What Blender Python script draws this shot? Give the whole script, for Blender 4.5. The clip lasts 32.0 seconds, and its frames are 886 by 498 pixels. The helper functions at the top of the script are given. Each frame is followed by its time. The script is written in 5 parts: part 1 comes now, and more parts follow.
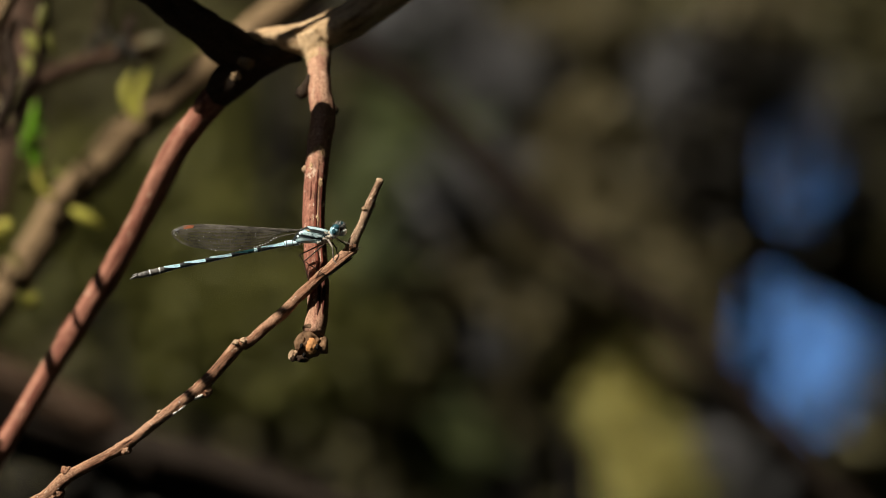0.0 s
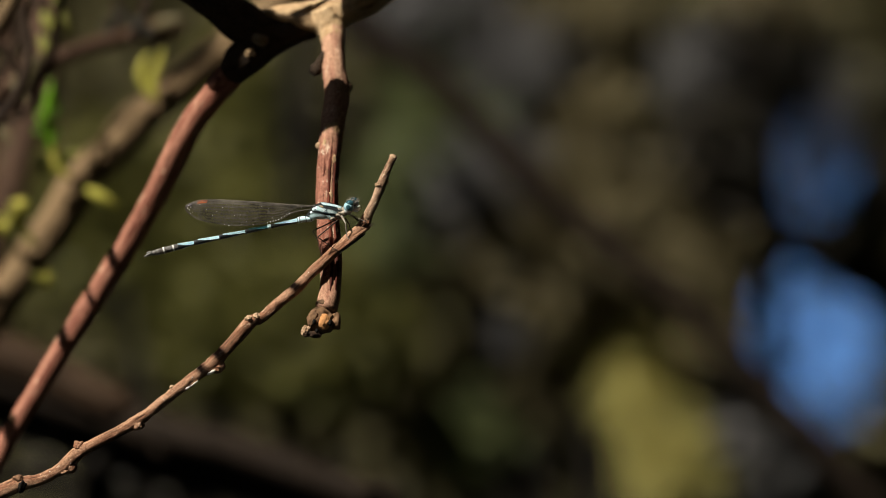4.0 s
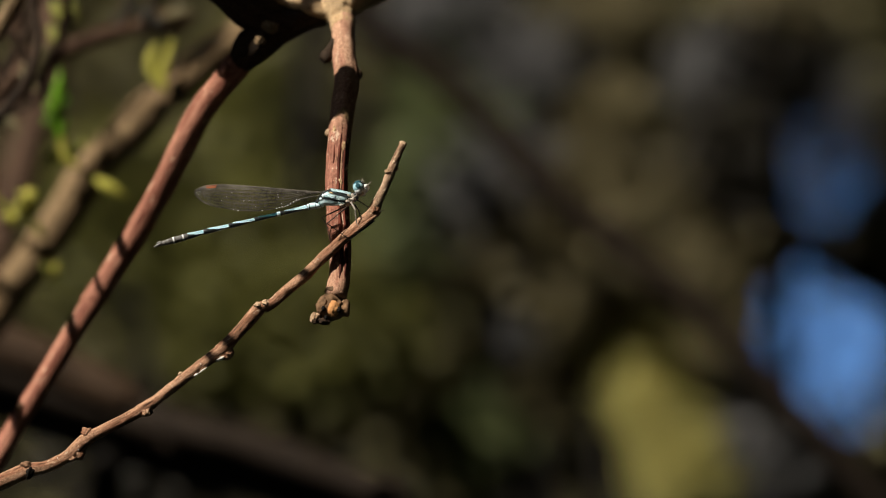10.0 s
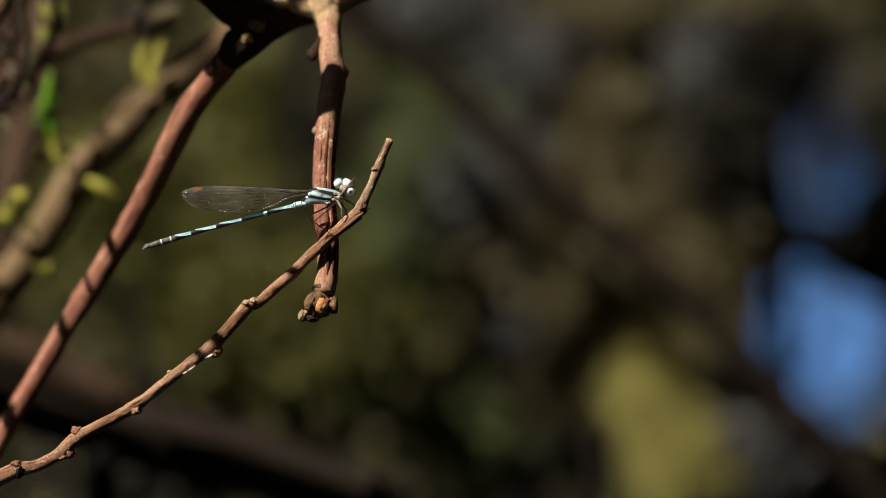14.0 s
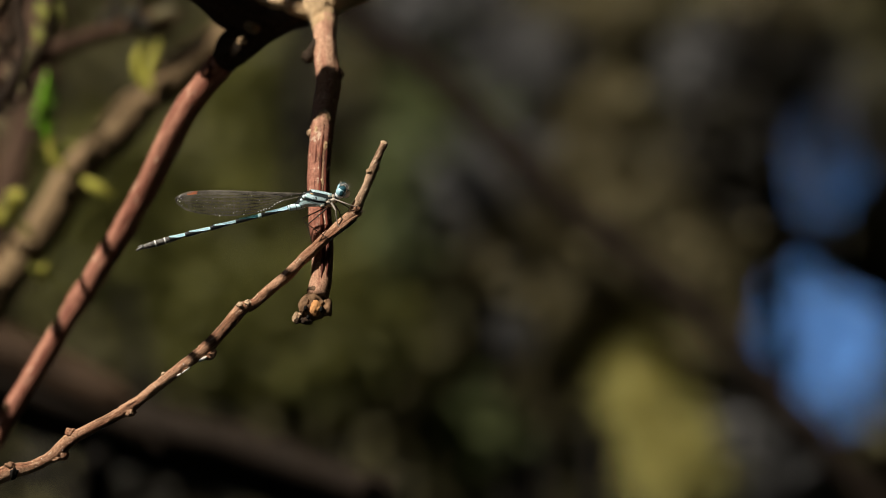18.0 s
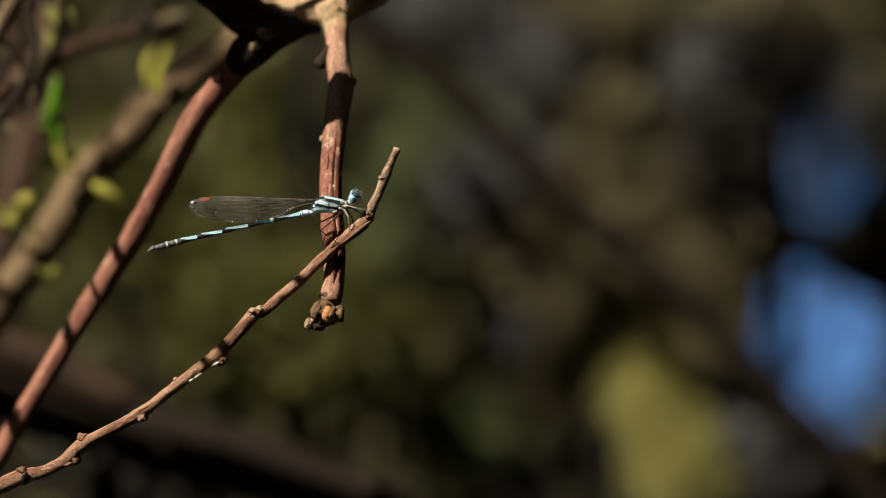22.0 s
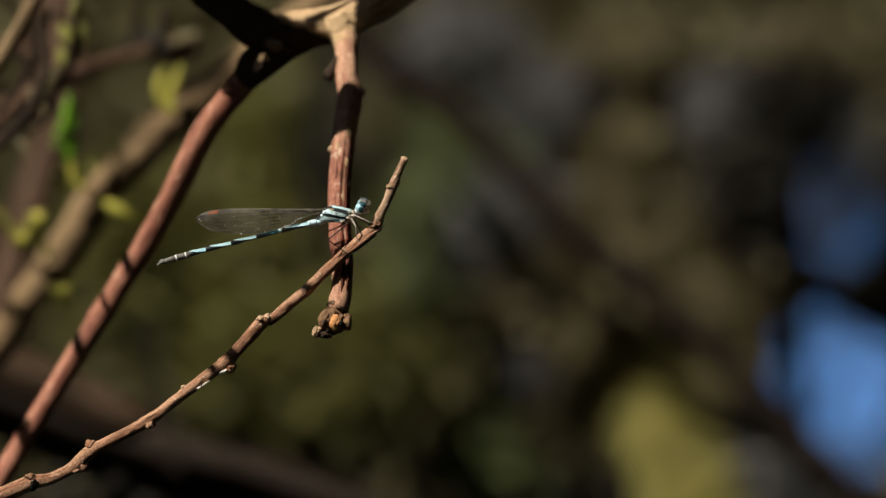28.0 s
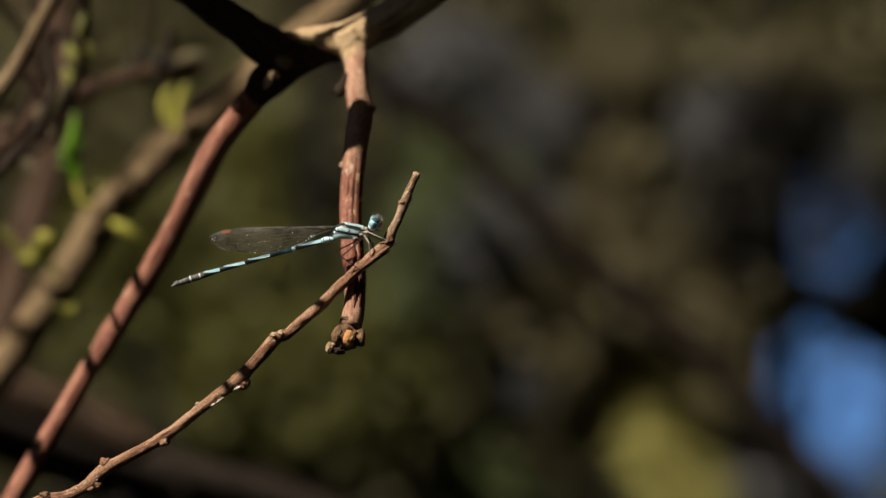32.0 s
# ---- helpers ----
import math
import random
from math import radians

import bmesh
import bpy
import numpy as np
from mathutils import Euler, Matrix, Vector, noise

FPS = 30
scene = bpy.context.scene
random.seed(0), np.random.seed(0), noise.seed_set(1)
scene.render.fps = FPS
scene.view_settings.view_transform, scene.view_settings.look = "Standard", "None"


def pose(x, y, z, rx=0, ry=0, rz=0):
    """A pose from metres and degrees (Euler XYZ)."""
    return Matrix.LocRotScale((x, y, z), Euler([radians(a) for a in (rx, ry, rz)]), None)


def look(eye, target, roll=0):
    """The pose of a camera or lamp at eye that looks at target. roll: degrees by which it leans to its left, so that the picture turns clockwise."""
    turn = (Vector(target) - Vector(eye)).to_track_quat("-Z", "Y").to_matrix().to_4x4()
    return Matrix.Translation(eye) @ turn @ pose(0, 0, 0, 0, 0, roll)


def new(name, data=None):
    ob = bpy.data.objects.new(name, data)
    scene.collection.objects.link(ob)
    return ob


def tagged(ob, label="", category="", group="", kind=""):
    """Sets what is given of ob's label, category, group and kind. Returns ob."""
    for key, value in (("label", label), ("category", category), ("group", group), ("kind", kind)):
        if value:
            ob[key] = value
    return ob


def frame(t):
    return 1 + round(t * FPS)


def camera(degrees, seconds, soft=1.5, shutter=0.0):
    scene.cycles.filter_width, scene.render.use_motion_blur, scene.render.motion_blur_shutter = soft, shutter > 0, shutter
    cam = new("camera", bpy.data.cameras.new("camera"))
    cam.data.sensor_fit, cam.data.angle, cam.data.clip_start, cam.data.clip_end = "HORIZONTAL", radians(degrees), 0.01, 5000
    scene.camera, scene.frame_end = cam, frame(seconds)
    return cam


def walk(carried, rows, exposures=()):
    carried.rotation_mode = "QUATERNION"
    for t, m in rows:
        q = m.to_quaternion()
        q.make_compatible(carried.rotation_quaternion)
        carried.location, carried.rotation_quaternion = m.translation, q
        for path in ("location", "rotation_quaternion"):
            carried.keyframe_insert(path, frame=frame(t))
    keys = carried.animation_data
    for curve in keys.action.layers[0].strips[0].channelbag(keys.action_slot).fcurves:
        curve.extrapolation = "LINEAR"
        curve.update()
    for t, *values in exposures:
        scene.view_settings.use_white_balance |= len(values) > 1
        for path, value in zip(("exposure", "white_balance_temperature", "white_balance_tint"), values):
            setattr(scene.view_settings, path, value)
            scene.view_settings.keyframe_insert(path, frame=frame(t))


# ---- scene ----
# A damselfly rests on a bare twig in a sunlit bush; a long lens, held by hand, watches it from 1.2 m.
# Lengths of the small things are in millimetres in the bush's own frame: x right, y away, z up.
from mathutils import Quaternion

MM = 0.001
SUB = pose(0, 0, 1.9, 30, 0, 0)           # the bush's frame; the lens looks thirty degrees up
REACH = 1.2                               # lens to damselfly, metres

cam = camera(6.63, 32.0, soft=0.95)
cam.data.dof.use_dof = True
cam.data.dof.focus_distance = REACH
cam.data.dof.aperture_fstop = 9.3
PATH = [
    (0, -6.77, 0.65, 19.09, -0.6142, 0.639, -0.4889),
    (0.5, -5.36, -0.07, 17.42, -0.5599, 0.585, -0.4266),
    (1, -3.79, -0.31, 13.89, -0.4134, 0.520, -0.3593),
    (1.5, -3.24, -0.74, 12.54, -0.3871, 0.429, -0.3419),
    (2, -2.98, -1.03, 10.69, -0.3247, 0.361, -0.3182),
    (2.5, -2.22, -0.68, 11.26, -0.3713, 0.368, -0.2609),
    (3, -2.46, -0.22, 11.21, -0.3785, 0.420, -0.2339),
    (3.5, -3.34, -0.35, 11.89, -0.4302, 0.454, -0.2322),
    (5.5, -1.48, -1.11, -1.45, 0.0814, 0.087, -0.0624),
    (6, -0.14, -0.00, -0.37, 0.0188, -0.040, -0.0069),
    (6.5, -0.43, 1.15, 1.22, -0.0501, -0.013, -0.0085),
    (7, -0.70, 1.47, 1.76, -0.0720, 0.048, -0.0213),
    (7.5, -2.59, 1.57, 1.30, -0.0421, 0.224, -0.0923),
    (8, -5.83, 2.15, 2.99, -0.1088, 0.364, -0.2288),
    (8.5, -7.72, 3.54, 3.80, -0.1438, 0.430, -0.3065),
    (9, -6.99, 4.56, 3.61, -0.1322, 0.365, -0.2709),
    (9.5, -6.70, 2.24, 3.16, -0.1115, 0.355, -0.2784),
    (10, -3.81, 2.75, 0.69, -0.0076, 0.255, -0.1694),
    (10.5, 0.84, 1.64, -0.67, 0.0353, 0.174, 0.0241),
    (11, 3.53, 0.97, -2.12, 0.0846, 0.117, 0.1203),
    (11.5, 7.57, 2.05, -0.98, 0.0076, 0.117, 0.2731),
    (12, 8.30, 0.17, 2.00, -0.1348, 0.207, 0.2843),
    (12.5, 8.02, 1.67, 4.51, -0.2494, 0.406, 0.2638),
    (13, 7.49, 1.65, 4.79, -0.2540, 0.608, 0.2506),
    (13.5, 5.53, 0.03, 0.27, -0.0300, 0.716, 0.1677),
    (14, 3.33, -0.63, -0.10, 0.0038, 0.702, 0.0766),
    (14.5, -0.63, -0.00, 0.53, -0.0060, 0.700, -0.1029),
    (16.5, -4.60, 2.79, 9.77, -0.4057, 0.759, -0.3068),
    (17, 0.06, 1.56, 8.00, -0.3265, 0.648, -0.1069),
    (17.5, 3.73, 1.39, 4.66, -0.1892, 0.567, 0.0583),
    (18, 6.22, -0.81, 2.02, -0.0781, 0.551, 0.1711),
    (18.5, 5.79, -2.08, 2.80, -0.1217, 0.642, 0.1562),
    (19, 4.85, -0.67, 4.93, -0.2110, 0.768, 0.1217),
    (19.5, 3.63, 0.32, 6.48, -0.2770, 0.863, 0.0805),
    (20, 1.11, -1.07, 8.21, -0.3593, 0.883, -0.0244),
    (20.5, -0.41, 0.09, 8.53, -0.3641, 0.756, -0.0713),
    (21, -1.58, -0.82, 7.05, -0.2973, 0.620, -0.1135),
    (21.5, -0.18, -1.25, 5.06, -0.1929, 0.468, -0.0369),
    (22, 0.21, -2.29, 5.12, -0.1762, 0.352, -0.0254),
    (22.5, 1.84, -1.23, 4.12, -0.1216, 0.312, 0.0500),
    (23, 3.33, -3.14, 0.90, 0.0396, 0.333, 0.1055),
    (23.5, 4.88, -4.77, -1.47, 0.1724, 0.318, 0.1676),
    (24, 4.24, -5.96, -3.52, 0.2813, 0.397, 0.1355),
    (24.5, 5.33, -5.76, -6.35, 0.4167, 0.443, 0.1837),
    (25, 4.98, -7.22, -9.15, 0.5555, 0.567, 0.1877),
    (25.5, 4.55, -6.22, -10.53, 0.6154, 0.545, 0.1790),
    (27.5, 3.96, -9.02, -14.24, 0.8041, 0.218, 0.2015),
    (28, 5.93, -7.61, -15.56, 0.8728, 0.162, 0.3041),
    (28.5, 2.75, -7.79, -13.99, 0.8249, 0.123, 0.1684),
    (29, -2.06, -6.79, -10.57, 0.6889, 0.080, -0.0404),
    (29.5, -5.04, -6.24, -9.87, 0.6831, 0.078, -0.1559),
    (30, -6.35, -6.09, -12.02, 0.7930, 0.112, -0.2137),
    (30.5, -6.88, -7.50, -16.57, 1.0096, 0.265, -0.2220),
    (31, -7.63, -7.80, -18.13, 1.0826, 0.430, -0.2381),
    (31.5, -7.16, -8.54, -18.41, 1.1034, 0.586, -0.2122),
    (32, -6.54, -8.76, -18.69, 1.1337, 0.634, -0.1839),
]
walk(cam, [(t, SUB @ pose(x * MM, y * MM - REACH, z * MM, 90 + up, lean, turn)) for t, x, y, z, up, lean, turn in PATH], exposures=[(0.0, 0.63), (29.0, 0.62), (31.0, 0.59), (32.0, 0.52)])

# ---- light ----
SUN = (SUB.to_3x3() @ Vector((-0.54, -0.37, 0.755))).normalized()      # towards the sun
world = bpy.data.worlds.new("world")
scene.world = world
world.use_nodes = True
wn = world.node_tree
sky = wn.nodes.new("ShaderNodeTexSky")
sky.sky_type = "NISHITA"
sky.sun_disc = False
sky.sun_elevation = math.asin(SUN.z)
sky.sun_rotation = math.atan2(SUN.x, SUN.y) % (2 * math.pi)
sky.ozone_density = 8.0
sky.dust_density = 0.2
sky.air_density = 1.2
wn.links.new(sky.outputs[0], wn.nodes["Background"].inputs[0])
wn.nodes["Background"].inputs[1].default_value = 0.115
sun_data = bpy.data.lights.new("sun", "SUN")
sun_data.energy, sun_data.angle, sun_data.color = 5.0, radians(0.4), (1.0, 0.93, 0.82)
sun = new("sun", sun_data)
sun.matrix_world = look(SUN * 20, (0, 0, 0))


# ---- materials ----
def shader(name):
    m = bpy.data.materials.new(name)
    m.use_nodes = True
    return m, m.node_tree, m.node_tree.nodes["Principled BSDF"]


def link(nt, a, b):
    nt.links.new(a, b)


def ramp(nt, fac, stops):
    r = nt.nodes.new("ShaderNodeValToRGB")
    els = r.color_ramp.elements
    while len(els) < len(stops):
        els.new(0.5)
    for e, (p, c) in zip(els, stops):
        e.position, e.color = p, (*c, 1)
    link(nt, fac, r.inputs[0])
    return r.outputs[0]


def noise_tex(nt, vec, scale, detail=4, rough=0.55, stretch=None):
    if stretch:
        mp = nt.nodes.new("ShaderNodeMapping")
        mp.inputs["Scale"].default_value = stretch
        link(nt, vec, mp.inputs[0])
        vec = mp.outputs[0]
    n = nt.nodes.new("ShaderNodeTexNoise")
    n.inputs["Scale"].default_value, n.inputs["Detail"].default_value, n.inputs["Roughness"].default_value = scale, detail, rough
    link(nt, vec, n.inputs["Vector"])
    return n.outputs[0]


def mixc(nt, fac, a, b, mode="MIX"):
    m = nt.nodes.new("ShaderNodeMix")
    m.data_type, m.blend_type = "RGBA", mode
    for value, slot in ((fac, 0), (a, 6), (b, 7)):
        if hasattr(value, "is_linked"):
            link(nt, value, m.inputs[slot])
        else:
            m.inputs[slot].default_value = value if slot == 0 else (*value, 1)
    return m.outputs[2]


def bumped(nt, bsdf, height, strength, dist):
    b = nt.nodes.new("ShaderNodeBump")
    b.inputs["Strength"].default_value, b.inputs["Distance"].default_value = strength, dist
    link(nt, height, b.inputs["Height"])
    link(nt, b.outputs[0], bsdf.inputs["Normal"])


def bark(name, dark, base, pale, spots, fibre=1.0, spot_at=0.58, rough=0.75, bump=0.6, fleck_size=(2.2, 1.3), pit_at=0.34, streak=(0.5, 0.11), gritty=0.8, worn=None):
    """Bark with fibres along the stem (UV in millimetres), blotches and pale flecks; worn names heights where it has weathered pale."""
    m, nt, bsdf = shader(name)
    tc = nt.nodes.new("ShaderNodeTexCoord")
    fine = noise_tex(nt, tc.outputs["UV"], 1.0, 5, 0.65, (2.6 * fibre, 0.32 * fibre, 1))
    broad = noise_tex(nt, tc.outputs["UV"], 1.0, 3, 0.5, (*streak, 1))
    col = ramp(nt, fine, [(0.36, dark), (0.45, base), (0.54, base), (0.64, pale)])
    col = mixc(nt, ramp(nt, broad, [(0.42, (0, 0, 0)), (0.62, (0.8, 0.8, 0.8))]), col, pale)
    fleck = noise_tex(nt, tc.outputs["UV"], 1.0, 4, 0.7, (*fleck_size, 1))
    col = mixc(nt, ramp(nt, fleck, [(spot_at, (0, 0, 0)), (spot_at + 0.06, (0.85, 0.85, 0.85))]), col, spots)
    if worn:
        stops, colour = worn
        sep = nt.nodes.new("ShaderNodeSeparateXYZ")
        link(nt, tc.outputs["Object"], sep.inputs[0])
        span = nt.nodes.new("ShaderNodeMapRange")
        span.inputs[1].default_value, span.inputs[2].default_value = -0.05, 0.0
        link(nt, sep.outputs[2], span.inputs[0])
        patchy = ramp(nt, noise_tex(nt, tc.outputs["UV"], 1.0, 4, 0.6, (0.9, 0.16, 1)), [(0.30, (0.25, 0.25, 0.25)), (0.55, (1, 1, 1))])
        col = mixc(nt, mixc(nt, 1.0, patchy, ramp(nt, span.outputs[0], [(p, (v, v, v)) for p, v in stops]), "MULTIPLY"), col, colour)
    pits = noise_tex(nt, tc.outputs["UV"], 1.0, 3, 0.6, (3.1, 1.7, 2))
    col = mixc(nt, ramp(nt, pits, [(pit_at, (0.8, 0.8, 0.8)), (pit_at + 0.07, (0, 0, 0))]), col, dark)
    grit = noise_tex(nt, tc.outputs["Object"], 2600, 5, 0.7)
    col = mixc(nt, gritty, col, ramp(nt, grit, [(0.36, (0.34, 0.29, 0.27)), (0.5, (1, 1, 1)), (0.64, (1.6, 1.6, 1.6))]), "MULTIPLY")
    link(nt, col, bsdf.inputs["Base Color"])
    bsdf.inputs["Roughness"].default_value = rough
    bsdf.inputs["Specular IOR Level"].default_value = 0.12
    bumped(nt, bsdf, mixc(nt, 0.5, fine, grit), bump, 0.0005)
    return m


def plain(name, a, b, scale, rough=0.6, bump=0.2, dist=0.0001, random_tint=0.0, coat=0.0):
    """A surface that wavers between two colours at two scales (per millimetre)."""
    m, nt, bsdf = shader(name)
    tc = nt.nodes.new("ShaderNodeTexCoord")
    n1 = noise_tex(nt, tc.outputs["Object"], scale * 1000, 4, 0.6)
    n2 = noise_tex(nt, tc.outputs["Object"], scale * 240, 2, 0.5)
    fac = mixc(nt, 0.5, n1, n2)
    col = ramp(nt, fac, [(0.36, a), (0.62, b)])
    if random_tint:
        g = nt.nodes.new("ShaderNodeNewGeometry")
        col = mixc(nt, 1.0, col, ramp(nt, g.outputs["Random Per Island"], [(0, (1 - random_tint,) * 3), (1, (1 + random_tint,) * 3)]), "MULTIPLY")
    link(nt, col, bsdf.inputs["Base Color"])
    bsdf.inputs["Roughness"].default_value = rough
    bsdf.inputs["Coat Weight"].default_value = coat
    bsdf.inputs["Specular IOR Level"].default_value = 0.5 if coat or rough < 0.4 else 0.15
    bumped(nt, bsdf, n1, bump, dist)
    return m


def leafy(name, a, b, c, rough=0.5, glow=0.25):
    """Leaves whose colour differs from leaf to leaf; thin, so some light comes through."""
    m, nt, bsdf = shader(name)
    g = nt.nodes.new("ShaderNodeNewGeometry")
    tc = nt.nodes.new("ShaderNodeTexCoord")
    col = ramp(nt, g.outputs["Random Per Island"], [(0.0, a), (0.5, b), (1.0, c)])
    n = noise_tex(nt, tc.outputs["Object"], 90, 4, 0.6)
    col = mixc(nt, 0.6, col, ramp(nt, n, [(0.3, (0.55, 0.55, 0.55)), (0.7, (1.25, 1.25, 1.25))]), "MULTIPLY")
    link(nt, col, bsdf.inputs["Base Color"])
    bsdf.inputs["Roughness"].default_value = rough
    bsdf.inputs["Specular IOR Level"].default_value = 0.2
    t = nt.nodes.new("ShaderNodeBsdfTranslucent")
    link(nt, col, t.inputs[0])
    mix = nt.nodes.new("ShaderNodeMixShader")
    mix.inputs[0].default_value = glow
    link(nt, bsdf.outputs[0], mix.inputs[1])
    link(nt, t.outputs[0], mix.inputs[2])
    link(nt, mix.outputs[0], nt.nodes["Material Output"].inputs[0])
    bumped(nt, bsdf, n, 0.3, 0.001)
    return m


TWIG = bark("twig_bark", (0.038, 0.016, 0.008), (0.210, 0.096, 0.053), (0.43, 0.252, 0.155), (0.62, 0.46, 0.32), 0.8, 0.61, 0.75, 0.8, (1.3, 0.5), 0.31, (0.9, 0.07), 0.5)
STEM = bark("red_stem_bark", (0.040, 0.012, 0.008), (0.165, 0.056, 0.036), (0.33, 0.150, 0.100), (0.66, 0.50, 0.36), 0.7, 0.575, 0.75, 0.6, (0.75, 0.42), 0.28, (1.15, 0.045), 0.55, ([(0.0, 0.85), (0.159, 0.85), (0.219, 0.0), (0.589, 0.0), (0.669, 0.8), (1.0, 0.9)], (0.44, 0.26, 0.165)))
RED = bark("pink_branch_bark", (0.060, 0.021, 0.014), (0.195, 0.070, 0.045), (0.42, 0.195, 0.128), (0.72, 0.48, 0.32), 0.5, 0.61, 0.7, 0.4, (1.1, 0.22), 0.30, (0.9, 0.04), 0.35)
PALE = bark("pale_fork_bark", (0.16, 0.09, 0.045), (0.40, 0.26, 0.135), (0.56, 0.40, 0.23), (0.62, 0.46, 0.28), 0.4, 0.66, 0.7, 0.35, gritty=0.3)
GREY = bark("grey_branch_bark", (0.035, 0.022, 0.011), (0.140, 0.093, 0.048), (0.215, 0.150, 0.082), (0.21, 0.16, 0.095), 0.3)
TAN = bark("tan_branch_bark", (0.046, 0.029, 0.014), (0.165, 0.108, 0.055), (0.25, 0.170, 0.090), (0.26, 0.19, 0.105), 0.3)
# SHADY: the shade near the fork is put into this bark colour
SHADY = bark("shade_dark_bark", (0.008, 0.005, 0.003), (0.030, 0.019, 0.011), (0.048, 0.031, 0.018), (0.055, 0.036, 0.021), 0.3)
TIPBARK = bark("tan_tip_bark", (0.07, 0.036, 0.02), (0.25, 0.145, 0.088), (0.46, 0.32, 0.21), (0.68, 0.54, 0.39), 0.9, 0.58, 0.75, 0.7, (1.3, 0.7), 0.31, (0.9, 0.08), 0.5)
# LOG: the limbs' shade is put into this very dark brown
LOG = bark("shade_brown_bark", (0.0045, 0.003, 0.0019), (0.0145, 0.0095, 0.006), (0.024, 0.016, 0.010), (0.025, 0.019, 0.012), 0.15)
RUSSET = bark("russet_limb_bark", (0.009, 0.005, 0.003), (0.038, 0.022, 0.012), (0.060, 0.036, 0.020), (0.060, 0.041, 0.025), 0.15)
# DARKWOOD: near black, shade of limbs and stems put into the colour
DARKWOOD = bark("shade_black_bark", (0.002, 0.0016, 0.0011), (0.0055, 0.0043, 0.003), (0.010, 0.0078, 0.0056), (0.013, 0.011, 0.008), 0.12)
PINKTWIG = bark("reddish_twig_bark", (0.016, 0.008, 0.005), (0.060, 0.034, 0.021), (0.098, 0.058, 0.036), (0.10, 0.066, 0.043), 0.3)
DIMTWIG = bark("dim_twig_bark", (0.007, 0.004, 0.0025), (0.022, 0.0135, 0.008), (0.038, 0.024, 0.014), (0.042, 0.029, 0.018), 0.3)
KNOT = plain("knot_wood", (0.060, 0.032, 0.018), (0.27, 0.150, 0.085), 1.1, 0.85, 0.8, 0.0002)
STREAK = plain("dark_red_bark", (0.030, 0.008, 0.005), (0.14, 0.036, 0.020), 0.5, 0.75, 0.6, 0.0002)
PALEKNOT = plain("pale_knot_wood", (0.20, 0.12, 0.065), (0.54, 0.38, 0.24), 1.4, 0.8, 0.8, 0.0002)
WHITE_SCUFF = plain("white_scuff", (0.42, 0.36, 0.29), (0.78, 0.73, 0.65), 1.2, 0.7, 0.5)
STUB_DARK = plain("stub_bark", (0.015, 0.009, 0.006), (0.19, 0.115, 0.065), 0.7, 0.9, 1.0, 0.0004)
STUB_BARK = plain("stub_brown_bark", (0.040, 0.022, 0.012), (0.27, 0.155, 0.082), 0.6, 0.9, 0.6, 0.0003)
AMBER = plain("amber_cuticle", (0.50, 0.28, 0.10), (0.72, 0.48, 0.22), 1.5, 0.4)
STUB_PITH = plain("stub_pith", (0.28, 0.11, 0.035), (0.60, 0.30, 0.12), 0.6, 0.9, 0.5, 0.0002)
BUD_GREEN = leafy("young_leaf_green", (0.13, 0.33, 0.014), (0.18, 0.42, 0.020), (0.24, 0.48, 0.030), 0.45, 0.35)
BUD_YELLOW = leafy("bud_scale_yellow", (0.28, 0.26, 0.03), (0.42, 0.39, 0.06), (0.52, 0.48, 0.10), 0.55, 0.3)
BUD_OLIVE = leafy("bud_scale_olive", (0.12, 0.13, 0.02), (0.20, 0.20, 0.04), (0.25, 0.24, 0.05), 0.55, 0.3)
BUD_BALL = leafy("bud_yellow", (0.36, 0.32, 0.05), (0.46, 0.41, 0.07), (0.52, 0.46, 0.10), 0.6, 0.2)
BODY_BLUE = plain("damselfly_blue", (0.52, 0.78, 0.84), (0.66, 0.87, 0.90), 1.5, 0.4, 0.15, 0.00005, 0.0, 0.3)
BODY_PALE = plain("damselfly_pale_blue", (0.70, 0.92, 0.95), (0.80, 0.96, 0.97), 1.5, 0.45, 0.15, 0.00005, 0.0, 0.2)
BODY_CREAM = plain("damselfly_cream", (0.06, 0.05, 0.04), (0.62, 0.54, 0.43), 2.0, 0.5, 0.3, 0.00005)
BODY_BLACK = plain("damselfly_black", (0.008, 0.010, 0.012), (0.03, 0.035, 0.035), 2.0, 0.3, 0.2, 0.00005, 0.0, 0.4)
BODY_TEAL = plain("damselfly_teal", (0.015, 0.06, 0.065), (0.05, 0.20, 0.21), 1.5, 0.3, 0.15, 0.00005, 0.0, 0.4)
BODY_TAIL = plain("damselfly_tail_grey", (0.05, 0.045, 0.04), (0.22, 0.21, 0.19), 2.5, 0.4, 0.3, 0.00005)
WHITE_RING = plain("white_ring", (0.62, 0.62, 0.58), (0.82, 0.82, 0.78), 2.0, 0.5, 0.1)
EYE_TEAL = plain("eye_teal", (0.20, 0.38, 0.44), (0.36, 0.57, 0.63), 2.0, 0.12, 0.1, 0.00003, 0.0, 1.0)
EYE_DARK = plain("eye_cap_dark", (0.008, 0.03, 0.04), (0.03, 0.09, 0.11), 2.0, 0.12, 0.1, 0.00003, 0.0, 1.0)
EYE_WHITE = plain("eye_under_white", (0.74, 0.80, 0.80), (0.86, 0.90, 0.90), 2.0, 0.3, 0.1, 0.00003, 0.0, 0.4)
LEG_DARK = plain("leg_dark", (0.010, 0.008, 0.006), (0.05, 0.035, 0.025), 3.0, 0.45)
LEG_PALE = plain("leg_pale", (0.18, 0.15, 0.125), (0.42, 0.37, 0.31), 3.0, 0.5)
STIGMA = plain("wing_stigma_red", (0.22, 0.05, 0.015), (0.42, 0.12, 0.04), 2.0, 0.4)
